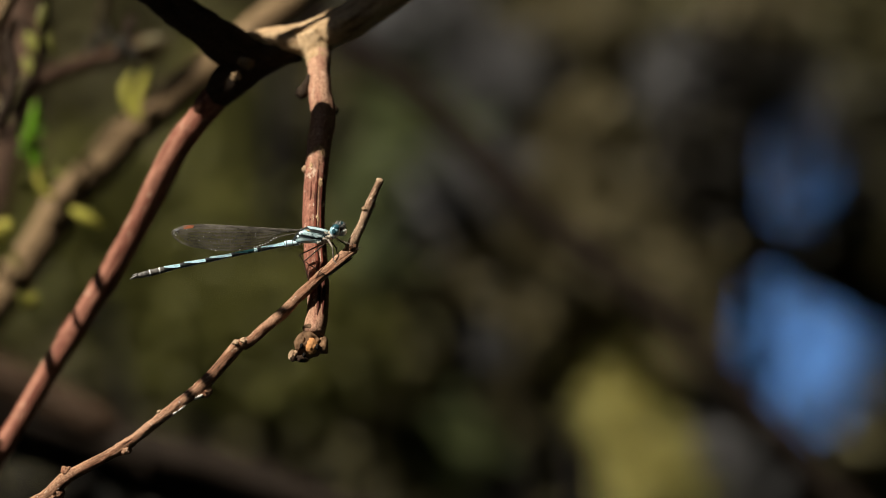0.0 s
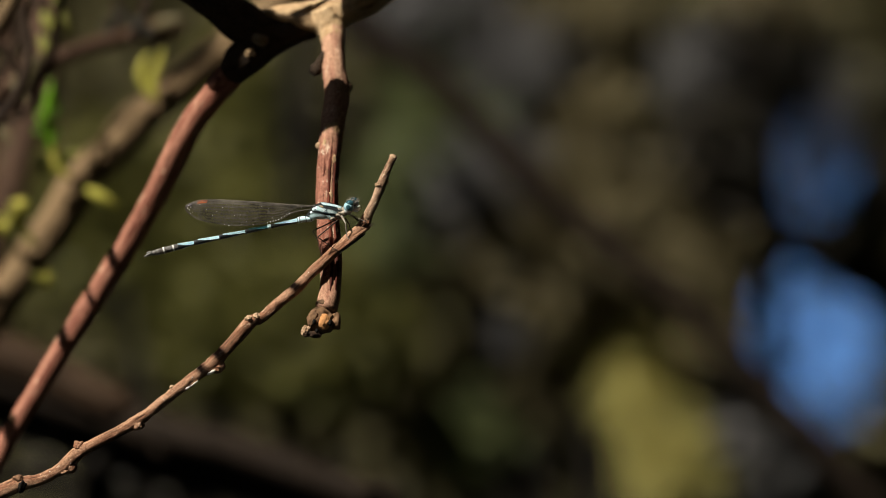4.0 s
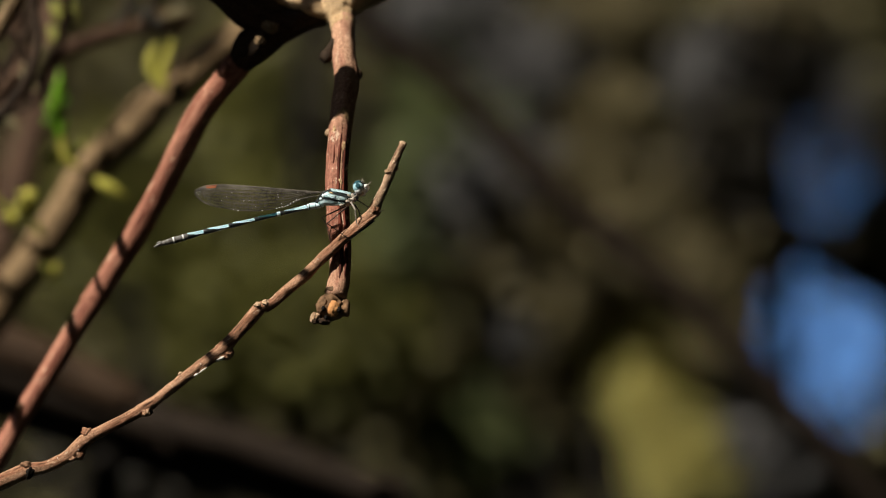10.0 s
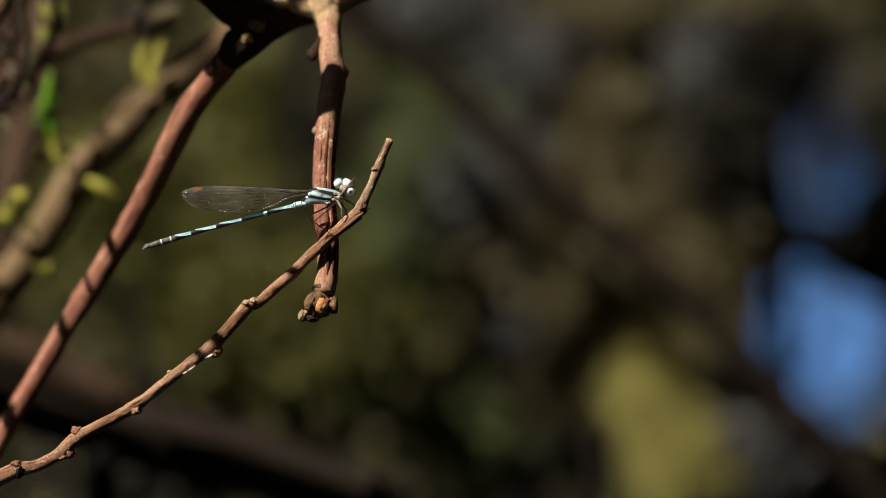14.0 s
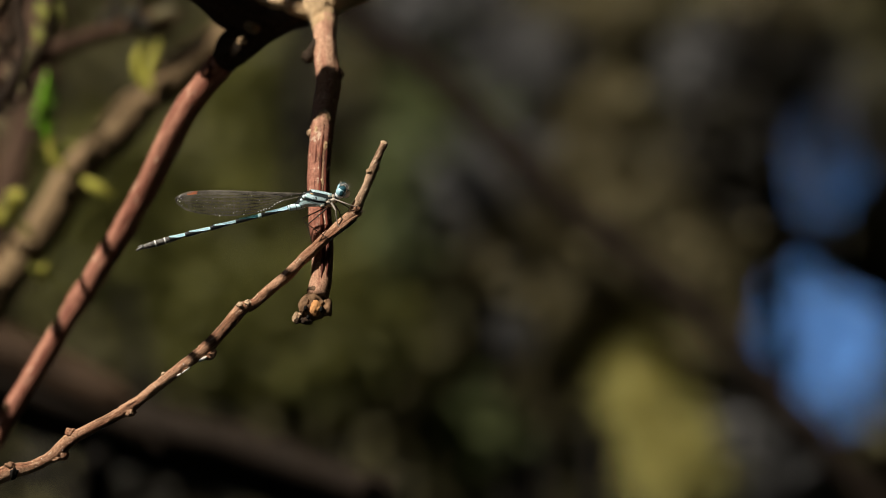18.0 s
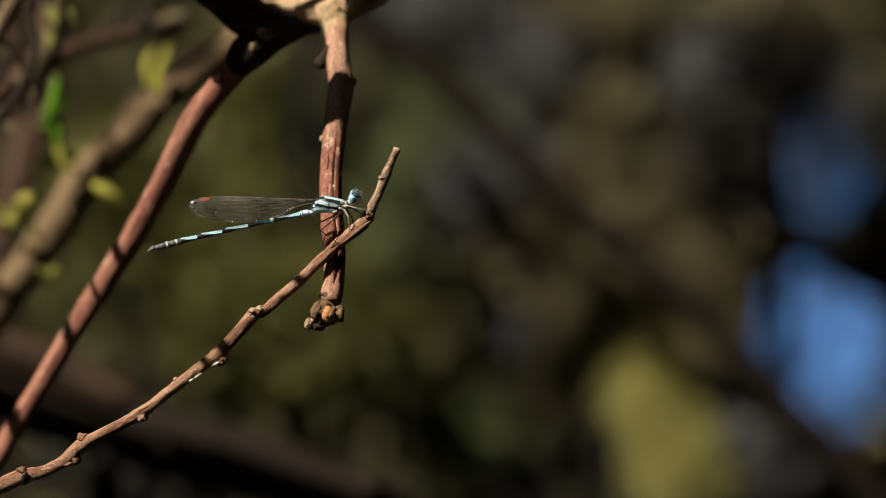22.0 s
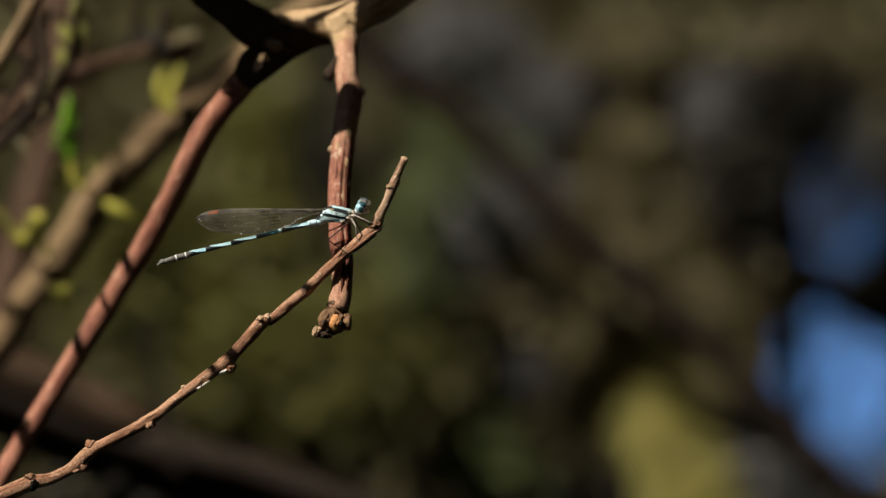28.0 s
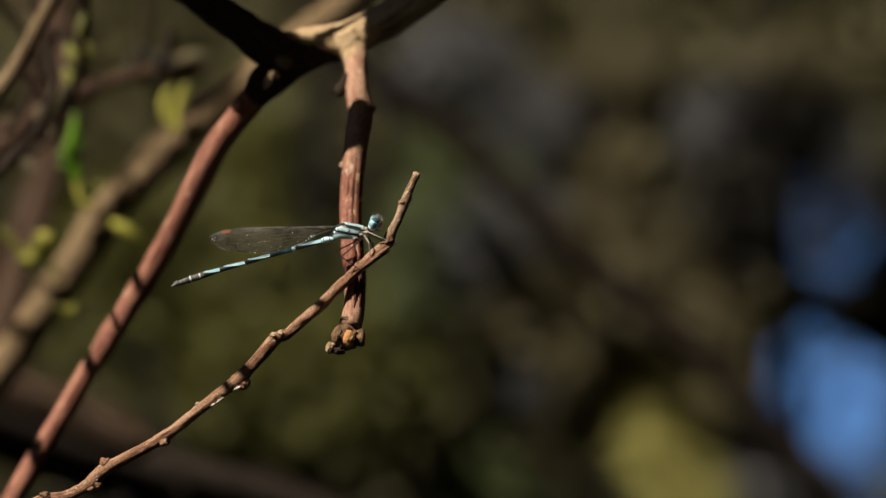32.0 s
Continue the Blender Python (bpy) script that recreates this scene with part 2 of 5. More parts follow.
VEIN = plain("wing_vein", (0.010, 0.008, 0.006), (0.20, 0.18, 0.15), 0.8, 0.2)
# SPECK: white beads; on the wings they stand for glints
SPECK = plain("white_speck", (0.85, 0.85, 0.82), (0.9, 0.9, 0.88), 2.0, 0.05, 0.0, 0.0001, 0.0, 1.0)


def wing_skin():
    """Clear wing membrane: light passes, a thin film of gloss, faintly smoky."""
    m, nt, bsdf = shader("wing_membrane")
    tr = nt.nodes.new("ShaderNodeBsdfTransparent")
    tr.inputs[0].default_value = (0.985, 0.98, 0.965, 1)
    tc = nt.nodes.new("ShaderNodeTexCoord")
    n = noise_tex(nt, tc.outputs["Object"], 900, 3)
    bsdf.inputs["Base Color"].default_value = (0.16, 0.15, 0.12, 1)
    bsdf.inputs["Roughness"].default_value = 0.28
    bumped(nt, bsdf, n, 0.5, 0.0002)
    mix = nt.nodes.new("ShaderNodeMixShader")
    mix.inputs[0].default_value = 0.028
    link(nt, tr.outputs[0], mix.inputs[1])
    link(nt, bsdf.outputs[0], mix.inputs[2])
    link(nt, mix.outputs[0], nt.nodes["Material Output"].inputs[0])
    return m


MEMBRANE = wing_skin()
LEAF_OLIVE = leafy("olive_leaves", (0.076, 0.075, 0.019), (0.127, 0.124, 0.032), (0.173, 0.166, 0.046))
LEAF_GREEN = leafy("green_leaves", (0.080, 0.095, 0.036), (0.126, 0.148, 0.058), (0.175, 0.193, 0.084))
LEAF_HEDGE = leafy("hedge_leaves", (0.074, 0.066, 0.030), (0.16, 0.143, 0.068), (0.25, 0.222, 0.108), 0.6, 0.2)
LEAF_BROWN = leafy("withered_brown_leaves", (0.098, 0.080, 0.039), (0.157, 0.130, 0.065), (0.22, 0.186, 0.097))
LEAF_GREY = leafy("grey_lichen_twiglets", (0.090, 0.086, 0.084), (0.130, 0.126, 0.123), (0.172, 0.166, 0.163))
# LEAF_DARK: near black; in dark_bush it stands for shade between the bushes
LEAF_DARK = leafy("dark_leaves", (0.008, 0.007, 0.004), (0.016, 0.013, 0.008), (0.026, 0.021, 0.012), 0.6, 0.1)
LEAF_YELLOW = leafy("yellow_green_leaves", (0.34, 0.30, 0.09), (0.48, 0.44, 0.15), (0.60, 0.55, 0.21), 0.5, 0.35)
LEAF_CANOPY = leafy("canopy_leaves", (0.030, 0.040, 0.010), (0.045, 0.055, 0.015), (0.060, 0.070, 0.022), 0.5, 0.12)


def soil_stuff():
    m, nt, bsdf = shader("leaf_litter_soil")
    tc = nt.nodes.new("ShaderNodeTexCoord")
    n1 = noise_tex(nt, tc.outputs["Object"], 34, 6, 0.7)
    n2 = noise_tex(nt, tc.outputs["Object"], 1.6, 3)
    col = mixc(nt, n2, ramp(nt, n1, [(0.3, (0.03, 0.022, 0.014)), (0.7, (0.12, 0.085, 0.05))]), ramp(nt, n1, [(0.3, (0.03, 0.035, 0.012)), (0.7, (0.09, 0.09, 0.035))]))
    link(nt, col, bsdf.inputs["Base Color"])
    bsdf.inputs["Roughness"].default_value = 0.9
    bumped(nt, bsdf, n1, 0.8, 0.03)
    return m


SOIL = soil_stuff()

# ---- building helpers ----
BASE = {}


def thing(name, base, label, category, group="", frame_of=SUB):
    """An Empty at a thing's base (millimetres in the bush's frame)."""
    ob = new(name)
    ob.empty_display_size = 0.01
    ob.matrix_world = frame_of @ Matrix.Translation(Vector(base) * MM)
    BASE[ob.name] = Vector(base)
    return tagged(ob, label, category, group)


def part(name, bm, mat, parent, label="", smooth=True, pivot=None):
    """Links a bmesh (millimetres in the bush's frame) as one mesh under a thing or a part."""
    base = BASE[parent.name]
    here = Vector(pivot) if pivot is not None else base
    me = bpy.data.meshes.new(name)
    for v in bm.verts:
        v.co = (v.co - here) * MM
    bm.normal_update()
    bm.to_mesh(me)
    bm.free()
    me.materials.append(mat)
    if smooth:
        me.polygons.foreach_set("use_smooth", [True] * len(me.polygons))
    ob = new(name, me)
    ob.parent = parent
    ob.matrix_basis = Matrix.Translation((here - base) * MM)
    BASE[ob.name] = here
    return tagged(ob, label)


def spline(points, step):
    """Points (x, y, z, r) along a smooth curve through the given ones, about a step apart."""
    p = [np.array(q, float) for q in points]
    p = [2 * p[0] - p[1]] + p + [2 * p[-1] - p[-2]]
    out = []
    for i in range(1, len(p) - 2):
        n = max(2, int(np.linalg.norm((p[i + 1] - p[i])[:3]) / step))
        for k in range(n):
            t = k / n
            a, b, c, d = p[i - 1], p[i], p[i + 1], p[i + 2]
            out.append(0.5 * (2 * b + (c - a) * t + (2 * a - 5 * b + 4 * c - d) * t * t + (3 * b - a - 3 * c + d) * t ** 3))
    out.append(p[-2])
    return out


def tube(points, step=1.0, sides=14, rough=0.05, ridges=0.0, seed=0.0, flat=1.0, bm=None, grain=0.6, squash=None):
    """A swept round form with a wavering, ridged skin; UV runs in millimetres round and along."""
    bm = bm or bmesh.new()
    uv = bm.loops.layers.uv.verify()
    line = spline(points, step)
    rings, along, s = [], [], 0.0
    side = None
    for i, q in enumerate(line):
        c = Vector(q[:3])
        nxt, prv = Vector(line[min(i + 1, len(line) - 1)][:3]), Vector(line[max(i - 1, 0)][:3])
        d = (nxt - prv).normalized()
        if side is None:
            side = d.cross(Vector((0, 1, 0)))
            if side.length < 0.1:
                side = d.cross(Vector((1, 0, 0)))
        side = (side - d * side.dot(d)).normalized()
        up = d.cross(side)
        if i:
            s += (c - Vector(line[i - 1][:3])).length
        ring = []
        for k in range(sides):
            a = 2 * math.pi * k / sides
            r = max(q[3], 0.02)
            e = side * math.cos(a) + up * math.sin(a)
            w = noise.noise(c * (grain / max(r, 0.4)) + e * 1.1 + Vector((seed, 0, 0))) * rough * 1.6
            w += noise.noise(Vector((math.cos(a) * 2.2, math.sin(a) * 2.2, s * 0.06 + seed))) * ridges
            v = c + e * r * (1 + w)
            if squash:
                v.y = c.y + (v.y - c.y) * squash
            ring.append(bm.verts.new(v))
        rings.append(ring)
        along.append((s, q[3]))
    for i in range(len(rings) - 1):
        (s0, r0), (s1, r1) = along[i], along[i + 1]
        for k in range(sides):
            j = (k + 1) % sides
            f = bm.faces.new((rings[i][k], rings[i][j], rings[i + 1][j], rings[i + 1][k]))
            for loop, (kk, ss, rr) in zip(f.loops, ((k, s0, r0), (k + 1, s0, r0), (k + 1, s1, r1), (k, s1, r1))):
                loop[uv].uv = (kk / sides * 2 * math.pi * rr + seed, ss + seed)
    for ring, turn in ((rings[0], 1), (rings[-1], -1)):
        f = bm.faces.new(ring[::-1] if turn > 0 else ring)
        for loop in f.loops:
            loop[uv].uv = (seed, seed)
    return bm


def lump(centre, size, rough=0.25, seed=0.0, sub=3, turn=(0, 0, 0), grain=1.6, bm=None):
    """A rounded uneven lump."""
    bm = bm or bmesh.new()
    made = bmesh.ops.create_icosphere(bm, subdivisions=sub, radius=1.0)["verts"]
    uv = bm.loops.layers.uv.verify()
    e = Euler([radians(a) for a in turn]).to_matrix()
    for v in made:
        n = v.co.normalized()
        k = 1 + rough * noise.noise(n * grain + Vector((seed, seed * 0.7, 0))) + rough * 0.5 * noise.noise(n * grain * 2.7 + Vector((0, seed, 0)))
        v.co = Vector(centre) + e @ Vector((n.x * size[0] * k, n.y * size[1] * k, n.z * size[2] * k))
    for f in {f for v in made for f in v.link_faces}:
        for loop in f.loops:
            loop[uv].uv = (loop.vert.co.x + loop.vert.co.y * 0.5, loop.vert.co.z)
    return bm


def blade(root, tip, width, bend=0.15, thick=0.12, fold=0.25, toward=(0, -1, 0), n=10):
    """A small pointed leaf or bud scale with thickness, a folded midrib and a bend."""
    bm = bmesh.new()
    a, b = Vector(root), Vector(tip)
    d = b - a
    t = d.normalized()
    face = Vector(toward)
    side = t.cross(face).normalized()
    out = side.cross(t).normalized()
    rows = []
    for i in range(n + 1):
        u = i / n
        w = width * 0.5 * (math.sin(math.pi * min(1, u * 0.93 + 0.07)) ** 0.8)
        c = a + d * u + out * (math.sin(math.pi * u) * bend * d.length)
        rows.append([c + side * (w * k) - out * (abs(k) * w * fold) for k in (-1, -0.5, 0, 0.5, 1)])
    front = [[bm.verts.new(p) for p in r] for r in rows]
    back = [[bm.verts.new(p - out * thick) for p in r] for r in rows]
    for i in range(n):
        for k in range(4):
            bm.faces.new((front[i][k], front[i][k + 1], front[i + 1][k + 1], front[i + 1][k]))
            bm.faces.new((back[i][k + 1], back[i][k], back[i + 1][k], back[i + 1][k + 1]))
        for k in (0, 4):
            bm.faces.new((front[i][k], back[i][k], back[i + 1][k], front[i + 1][k]))
    bm.faces.new([front[0][k] for k in range(5)][::-1] + [back[0][k] for k in range(5)])
    bm.faces.new([front[-1][k] for k in range(5)] + [back[-1][k] for k in range(5)][::-1])
    bmesh.ops.recalc_face_normals(bm, faces=bm.faces)
    return bm


def leaf_cloud(rng, count, place_of, length, mat, name, parent, label="", simple=False, ratio=0.45):
    """Many small folded leaves in one mesh; place_of(rng) gives each one's centre in metres in the parent's space."""
    verts, faces = [], []
    made = 0
    while made < count:
        c = place_of(rng)
        made += 1
        if c is None:
            continue
        ln = length * rng.uniform(0.6, 1.35)
        w = ln * ratio * rng.uniform(0.8, 1.2)
        d = Vector((rng.gauss(0, 1), rng.gauss(0, 1), rng.gauss(0, 0.7) - 0.4)).normalized()
        s = d.cross(Vector((rng.gauss(0, 1), rng.gauss(0, 1), rng.gauss(0, 1)))).normalized()
        n = d.cross(s) * (w * 0.25)
        c = Vector(c)
        i = len(verts)
        if simple:
            verts += [c - d * ln * 0.5, c + s * w * 0.5 + n, c + d * ln * 0.5, c - s * w * 0.5 + n]
            faces += [(i, i + 1, i + 2), (i, i + 2, i + 3)]
            continue
        verts += [c - d * ln * 0.5, c - d * ln * 0.12 + s * w * 0.5 + n, c + d * ln * 0.5, c - d * ln * 0.12 - s * w * 0.5 + n, c + d * ln * 0.2 + s * w * 0.38 + n * 0.7, c + d * ln * 0.2 - s * w * 0.38 + n * 0.7, c]
        faces += [(i, i + 1, i + 6), (i + 1, i + 4, i + 6), (i + 4, i + 2, i + 6), (i, i + 6, i + 3), (i + 6, i + 5, i + 3), (i + 6, i + 2, i + 5)]
    me = bpy.data.meshes.new(name)
    me.from_pydata([tuple(v) for v in verts], [], faces)
    me.materials.append(mat)
    ob = new(name, me)
    ob.parent = parent
    return tagged(ob, label, kind="stuff")


# ---- ground ----
def build_ground():
    bm = bmesh.new()
    rings = [0, 0.5, 1, 1.6, 2.4, 3.5, 5, 7, 10, 15, 25, 45, 90, 200, 600]
    grid = []
    for r in rings:
        row = []
        for k in range(64):
            a = 2 * math.pi * k / 64
            x, y = r * math.cos(a), r * math.sin(a)
            z = 0.05 * noise.noise(Vector((x * 0.6, y * 0.6, 3))) + 0.015 * noise.noise(Vector((x * 3, y * 3, 5)))
            row.append(bm.verts.new((x, y, z if r < 100 else 0)))
        grid.append(row)
    for i in range(len(rings) - 1):
        for k in range(64):
            j = (k + 1) % 64
            q = (grid[i][k], grid[i + 1][k], grid[i + 1][j], grid[i][j])
            if i:
                bm.faces.new(q)
            else:
                bm.faces.new((grid[0][0], grid[1][k], grid[1][j]))
    me = bpy.data.meshes.new("ground")
    bm.to_mesh(me)
    bm.free()
    me.materials.append(SOIL)
    me.polygons.foreach_set("use_smooth", [True] * len(me.polygons))
    return tagged(new("ground", me), "brown woodland soil with leaf litter", "ground", kind="structure")


build_ground()


# ---- the forked branch with its hanging stem ----
def forked_branch():
    ob = thing("forked_branch", (-17.55, 24, 38.53), "sunlit forked branch with reddish bark and a broken hanging stem", "branch")
    part("upper_limb", tube([(-27.85, 25.3, 40.67, 0.35), (-25.83, 25, 40.46, 0.86), (-23.46, 25, 40.11, 1.77), (-20.74, 25, 39.66, 2.47), (-17.66, 25, 39.76, 2.88), (-14.39, 25, 40.77, 2.95), (-9.42, 26, 43.69, 2.83), (-2.18, 27, 48.64, 2.81), (10.53, 29, 57.29, 2.91), (56.48, 41, 88.11, 3.3)], 0.8, 24, 0.10, 0.05, 3.1), PALE, ob, "thick pale limb rising from the fork")
    part("fork", tube([(-17.55, 24, 40.97, 2.35), (-16.91, 23.79, 39.15, 2.62), (-16.36, 23.21, 37.68, 2.26), (-16.08, 22.34, 36.39, 1.99)], 0.4, 22, 0.08, 0.10, 7.0), PALE, ob, "pale tan swollen fork of the branch")
    # limb and branch base get their shadow from SHADY's dark colour
    part("dark_limb", tube([(-23.91, 26, 36.86, 2.54), (-27.07, 25.5, 37.03, 3.08), (-29.77, 24.8, 38.64, 3.26), (-35.18, 24, 42.23, 2.98), (-43.32, 24, 48.2, 2.53), (-57.38, 25, 59.83, 2.53), (-89.49, 31, 87.4, 2.73)], 1.0, 20, 0.12, 0.07, 8.3), SHADY, ob, "brown limb, its shade painted into the bark")
    part("branch_base", tube([(-18.92, 25.5, 38.29, 2.17), (-22.09, 25.5, 37.76, 2.44), (-26.79, 25, 35.75, 2.62), (-30.1, 25.6, 33.4, 3.0), (-32.3, 27.0, 31.1, 2.2), (-33.4, 28.2, 30.0, 1.5)], 1.0, 20, 0.08, 0.08, 1.7), SHADY, ob, "side branch base, dark bark painted for shade")
    shoot = part("side_branch", tube([(-31.25, 27.11, 32, 1.68), (-32.90, 27.59, 30.39, 2.34), (-35.29, 28.95, 27.42, 2.01), (-38.63, 31.02, 23.28, 2.06), (-41.62, 33.52, 18.04, 2.06), (-45.76, 37.01, 10.15, 2.02), (-49.41, 39.16, 3.85, 1.94), (-52.97, 41.1, -1.65, 1.88), (-56.77, 42, -7.62, 1.75), (-60.26, 42, -12.94, 1.70), (-63.75, 42, -18.62, 1.66), (-67.76, 41.5, -25.04, 1.61), (-71.77, 40.99, -31.9, 1.61), (-76.94, 38.76, -41.09, 1.50), (-94.27, 26, -72.37, 1.68), (-115.44, 20, -113.48, 1.85)], 1.0, 18, 0.05, 0.05, 1.7), RED, ob, "long pinkish red side branch")
    part("bud", lump((-27.56, 22.3, 36.09), (1.35, 1.1, 0.95), 0.35, 2.2, 3, (0, 20, 0)), GREY, shoot, "brown side bud")
    part("bud", lump((-29.24, 22.2, 33.94), (0.85, 1.0, 0.9), 0.4, 4.2, 3, (0, -30, 0)), GREY, shoot, "brown side bud")
    part("bud", lump((-35.13, 25.51, 29.24), (0.8, 0.7, 1.3), 0.3, 5.2, 2, (0, 35, 0)), RED, shoot)
    part("bud", lump((-55.55, 40.7, -5.41), (0.75, 0.6, 2.0), 0.3, 7.2, 4, (0, 34, 0)), PALEKNOT, shoot, "narrow pale bud scar")
    part("swelling", tube([(-54.86, 41.74, -4.13, 1.56), (-55.98, 42, -5.79, 1.88), (-56.89, 42, -7.16, 1.83), (-57.62, 42, -8.44, 1.56)], 0.5, 16, 0.12, 0.05, 2.2), RED, shoot, "swollen node under the bud scar")
    part("bud", lump((-68.81, 40.2, -24.83), (0.55, 0.6, 0.9), 0.3, 6.1, 3, (0, 30, 0)), KNOT, shoot)
    part("shred", blade((-66.19, 40.9, -25.76), (-64.01, 41.3, -21.55), 0.5, 0.05, 0.15), STUB_DARK, shoot, "loose shred of bark")
    hang = part("hanging_stem", tube([(-16.09, 23.48, 37.88, 1.90), (-15.96, 20.47, 35.26, 1.76), (-15.73, 16.80, 30.65, 1.75), (-15.34, 15.00, 27.01, 1.79), (-15.93, 13.22, 22.94, 1.79), (-16.45, 11.51, 19.32, 1.79), (-16.86, 9.21, 13.93, 1.74), (-16.91, 7.15, 9.44, 1.74), (-16.62, 5.09, 4.98, 1.78), (-16.37, 3.24, 0.98, 1.60), (-16.43, 1.84, -2.13, 1.55), (-16.78, 0.38, -5.24, 1.73), (-17.23, -0.40, -7.01, 1.69)], 0.5, 26, 0.07, 0.17, 5.5), STEM, ob, "hanging stem with peeling reddish brown bark")
    part("ring", tube([(-16.08, 22.1, 36.56, 1.99), (-16.02, 21.62, 36.19, 2.06), (-15.97, 21.06, 35.72, 1.85)], 0.2, 20, 0.06, 0, 2.0), PALE, hang, "pale ring scar")
    part("ring", tube([(-16.96, 0.1, -5.95, 1.73), (-17.05, -0.05, -6.31, 1.86), (-17.14, -0.2, -6.66, 1.73)], 0.2, 20, 0.08, 0, 2.5), STUB_DARK, hang, "dark ring at the break")
    part("knot", lump((-13.85, 16.2, 28.3), (0.95, 1.0, 1.1), 0.3, 1.1, 3), STUB_DARK, hang)
    part("knot", lump((-18.3, 10.9, 18.96), (0.5, 0.5, 0.6), 0.3, 3.1, 2), PALEKNOT, hang)
    # the bud's shade is painted with the same dark bark
    part("bud", lump((-18.62, 17.19, 31.2), (1.0, 0.9, 1.15), 0.35, 9.1, 3, (0, 20, 0), 1.6, tube([(-17.11, 19.03, 33.77, 0.72), (-17.81, 18.16, 32.67, 0.72), (-18.44, 17.43, 31.66, 0.81)], 0.4, 10, 0.1)), SHADY, hang, "drooping bud, painted dark for shade")
    for k, (rx, w, z0, z1, mat) in enumerate(((-0.66, 0.24, 195, 470, RED), (0.30, 0.26, 225, 380, TWIG), (-0.14, 0.17, 240, 500, TWIG), (0.06, 0.25, 205, 490, STREAK), (0.52, 0.24, 215, 495, STREAK), (-0.42, 0.14, 200, 330, STREAK))):
        pts = []
        for i in range(9):
            y = z0 + (z1 - z0) * i / 8
            cx = np.interp(y, (185, 225, 285, 335, 385, 430, 465, 500), (606, 600, 595, 594, 597, 600, 599, 595))
            cy = np.interp(y, (185, 225, 285, 335, 385, 430, 465, 500), (13.1, 11.4, 9.2, 7.15, 5.1, 3.25, 1.85, 0.4))
            rr = 1.72
            pts.append(((cx - 784) * 0.08866 + rr * rx, cy - rr * math.sqrt(1 - rx * rx) + (-0.06 if mat is STREAK else 0.08), (441 - y) * 0.08866, w * (0.35 if i in (0, 8) else 1)))
        part("bark_ridge", tube(pts, 0.6, 8, 0.3, 0, k * 3.0), mat, hang, "dark red strip of bark" if mat is STREAK else "raised strip of peeling bark")
    for c, size, seed, turn in (((-16.0, 10.85, 21.29), (1.0, 0.22, 1.5), 2.6, 10), ((-17.2, 9.8, 18.68), (0.45, 0.2, 1.2), 3.6, -6), ((-15.9, 8.6, 15.98), (0.35, 0.2, 1.4), 4.6, 4), ((-16.5, 6.1, 10.59), (0.4, 0.16, 0.9), 5.6, 8)):
        part("peeled_patch", lump(c, size, 0.5, seed, 4, (0, turn, 0), 2.2), PALE, hang, "pale patch where the bark has peeled")
    stub = part("broken_end", lump((-17.9, -0.65, -8.4), (2.1, 1.75, 2.2), 0.26, 3.3, 4, (0, 0, 0), 1.7), STUB_BARK, hang, "ragged broken end with orange pith")
    part("pith", lump((-17.45, -2.2, -8.8), (0.9, 0.6, 1.25), 0.28, 5.3, 4, (0, 4, 0), 1.3), STUB_PITH, stub, "orange brown pith")
    part("flake", lump((-15.8, -0.8, -8.6), (1.0, 0.95, 1.5), 0.24, 8.8, 4, (0, -10, 0), 1.2), STUB_BARK, stub)
    part("flake", lump((-19.1, -1.75, -8.2), (0.75, 0.6, 1.3), 0.28, 1.8, 4, (0, 24, 0), 1.3), STUB_BARK, stub)
    part("flake", lump((-20.3, -1.10, -10.1), (0.72, 0.7, 0.85), 0.4, 2.8, 4, (0, 35, 0), 2.0), PALEKNOT, stub, "pale loose flake")
    part("flake", lump((-20.3, -1.40, -10.6), (0.55, 0.6, 0.5), 0.4, 6.8, 4, (0, -30, 0), 2.2), STUB_DARK, stub)
    part("flake", lump((-19, -1.3, -10.7), (1.1, 0.8, 0.6), 0.3, 9.8, 3, (0, 10, 0), 1.6), STUB_DARK, stub)
    # holes are raised near-black lumps, their inner shade painted as colour
    for x, z, w in ((-19.0, -8.7, 0.30), (-16.5, -8.9, 0.32), (-18.6, -10.1, 0.26)):
        part("hole", lump((x, -2.55, z), (w, 0.4, w * 1.5), 0.3, x, 3), DARKWOOD, stub, "dark lump painted as a shaded hole")
    return ob


forked_branch()


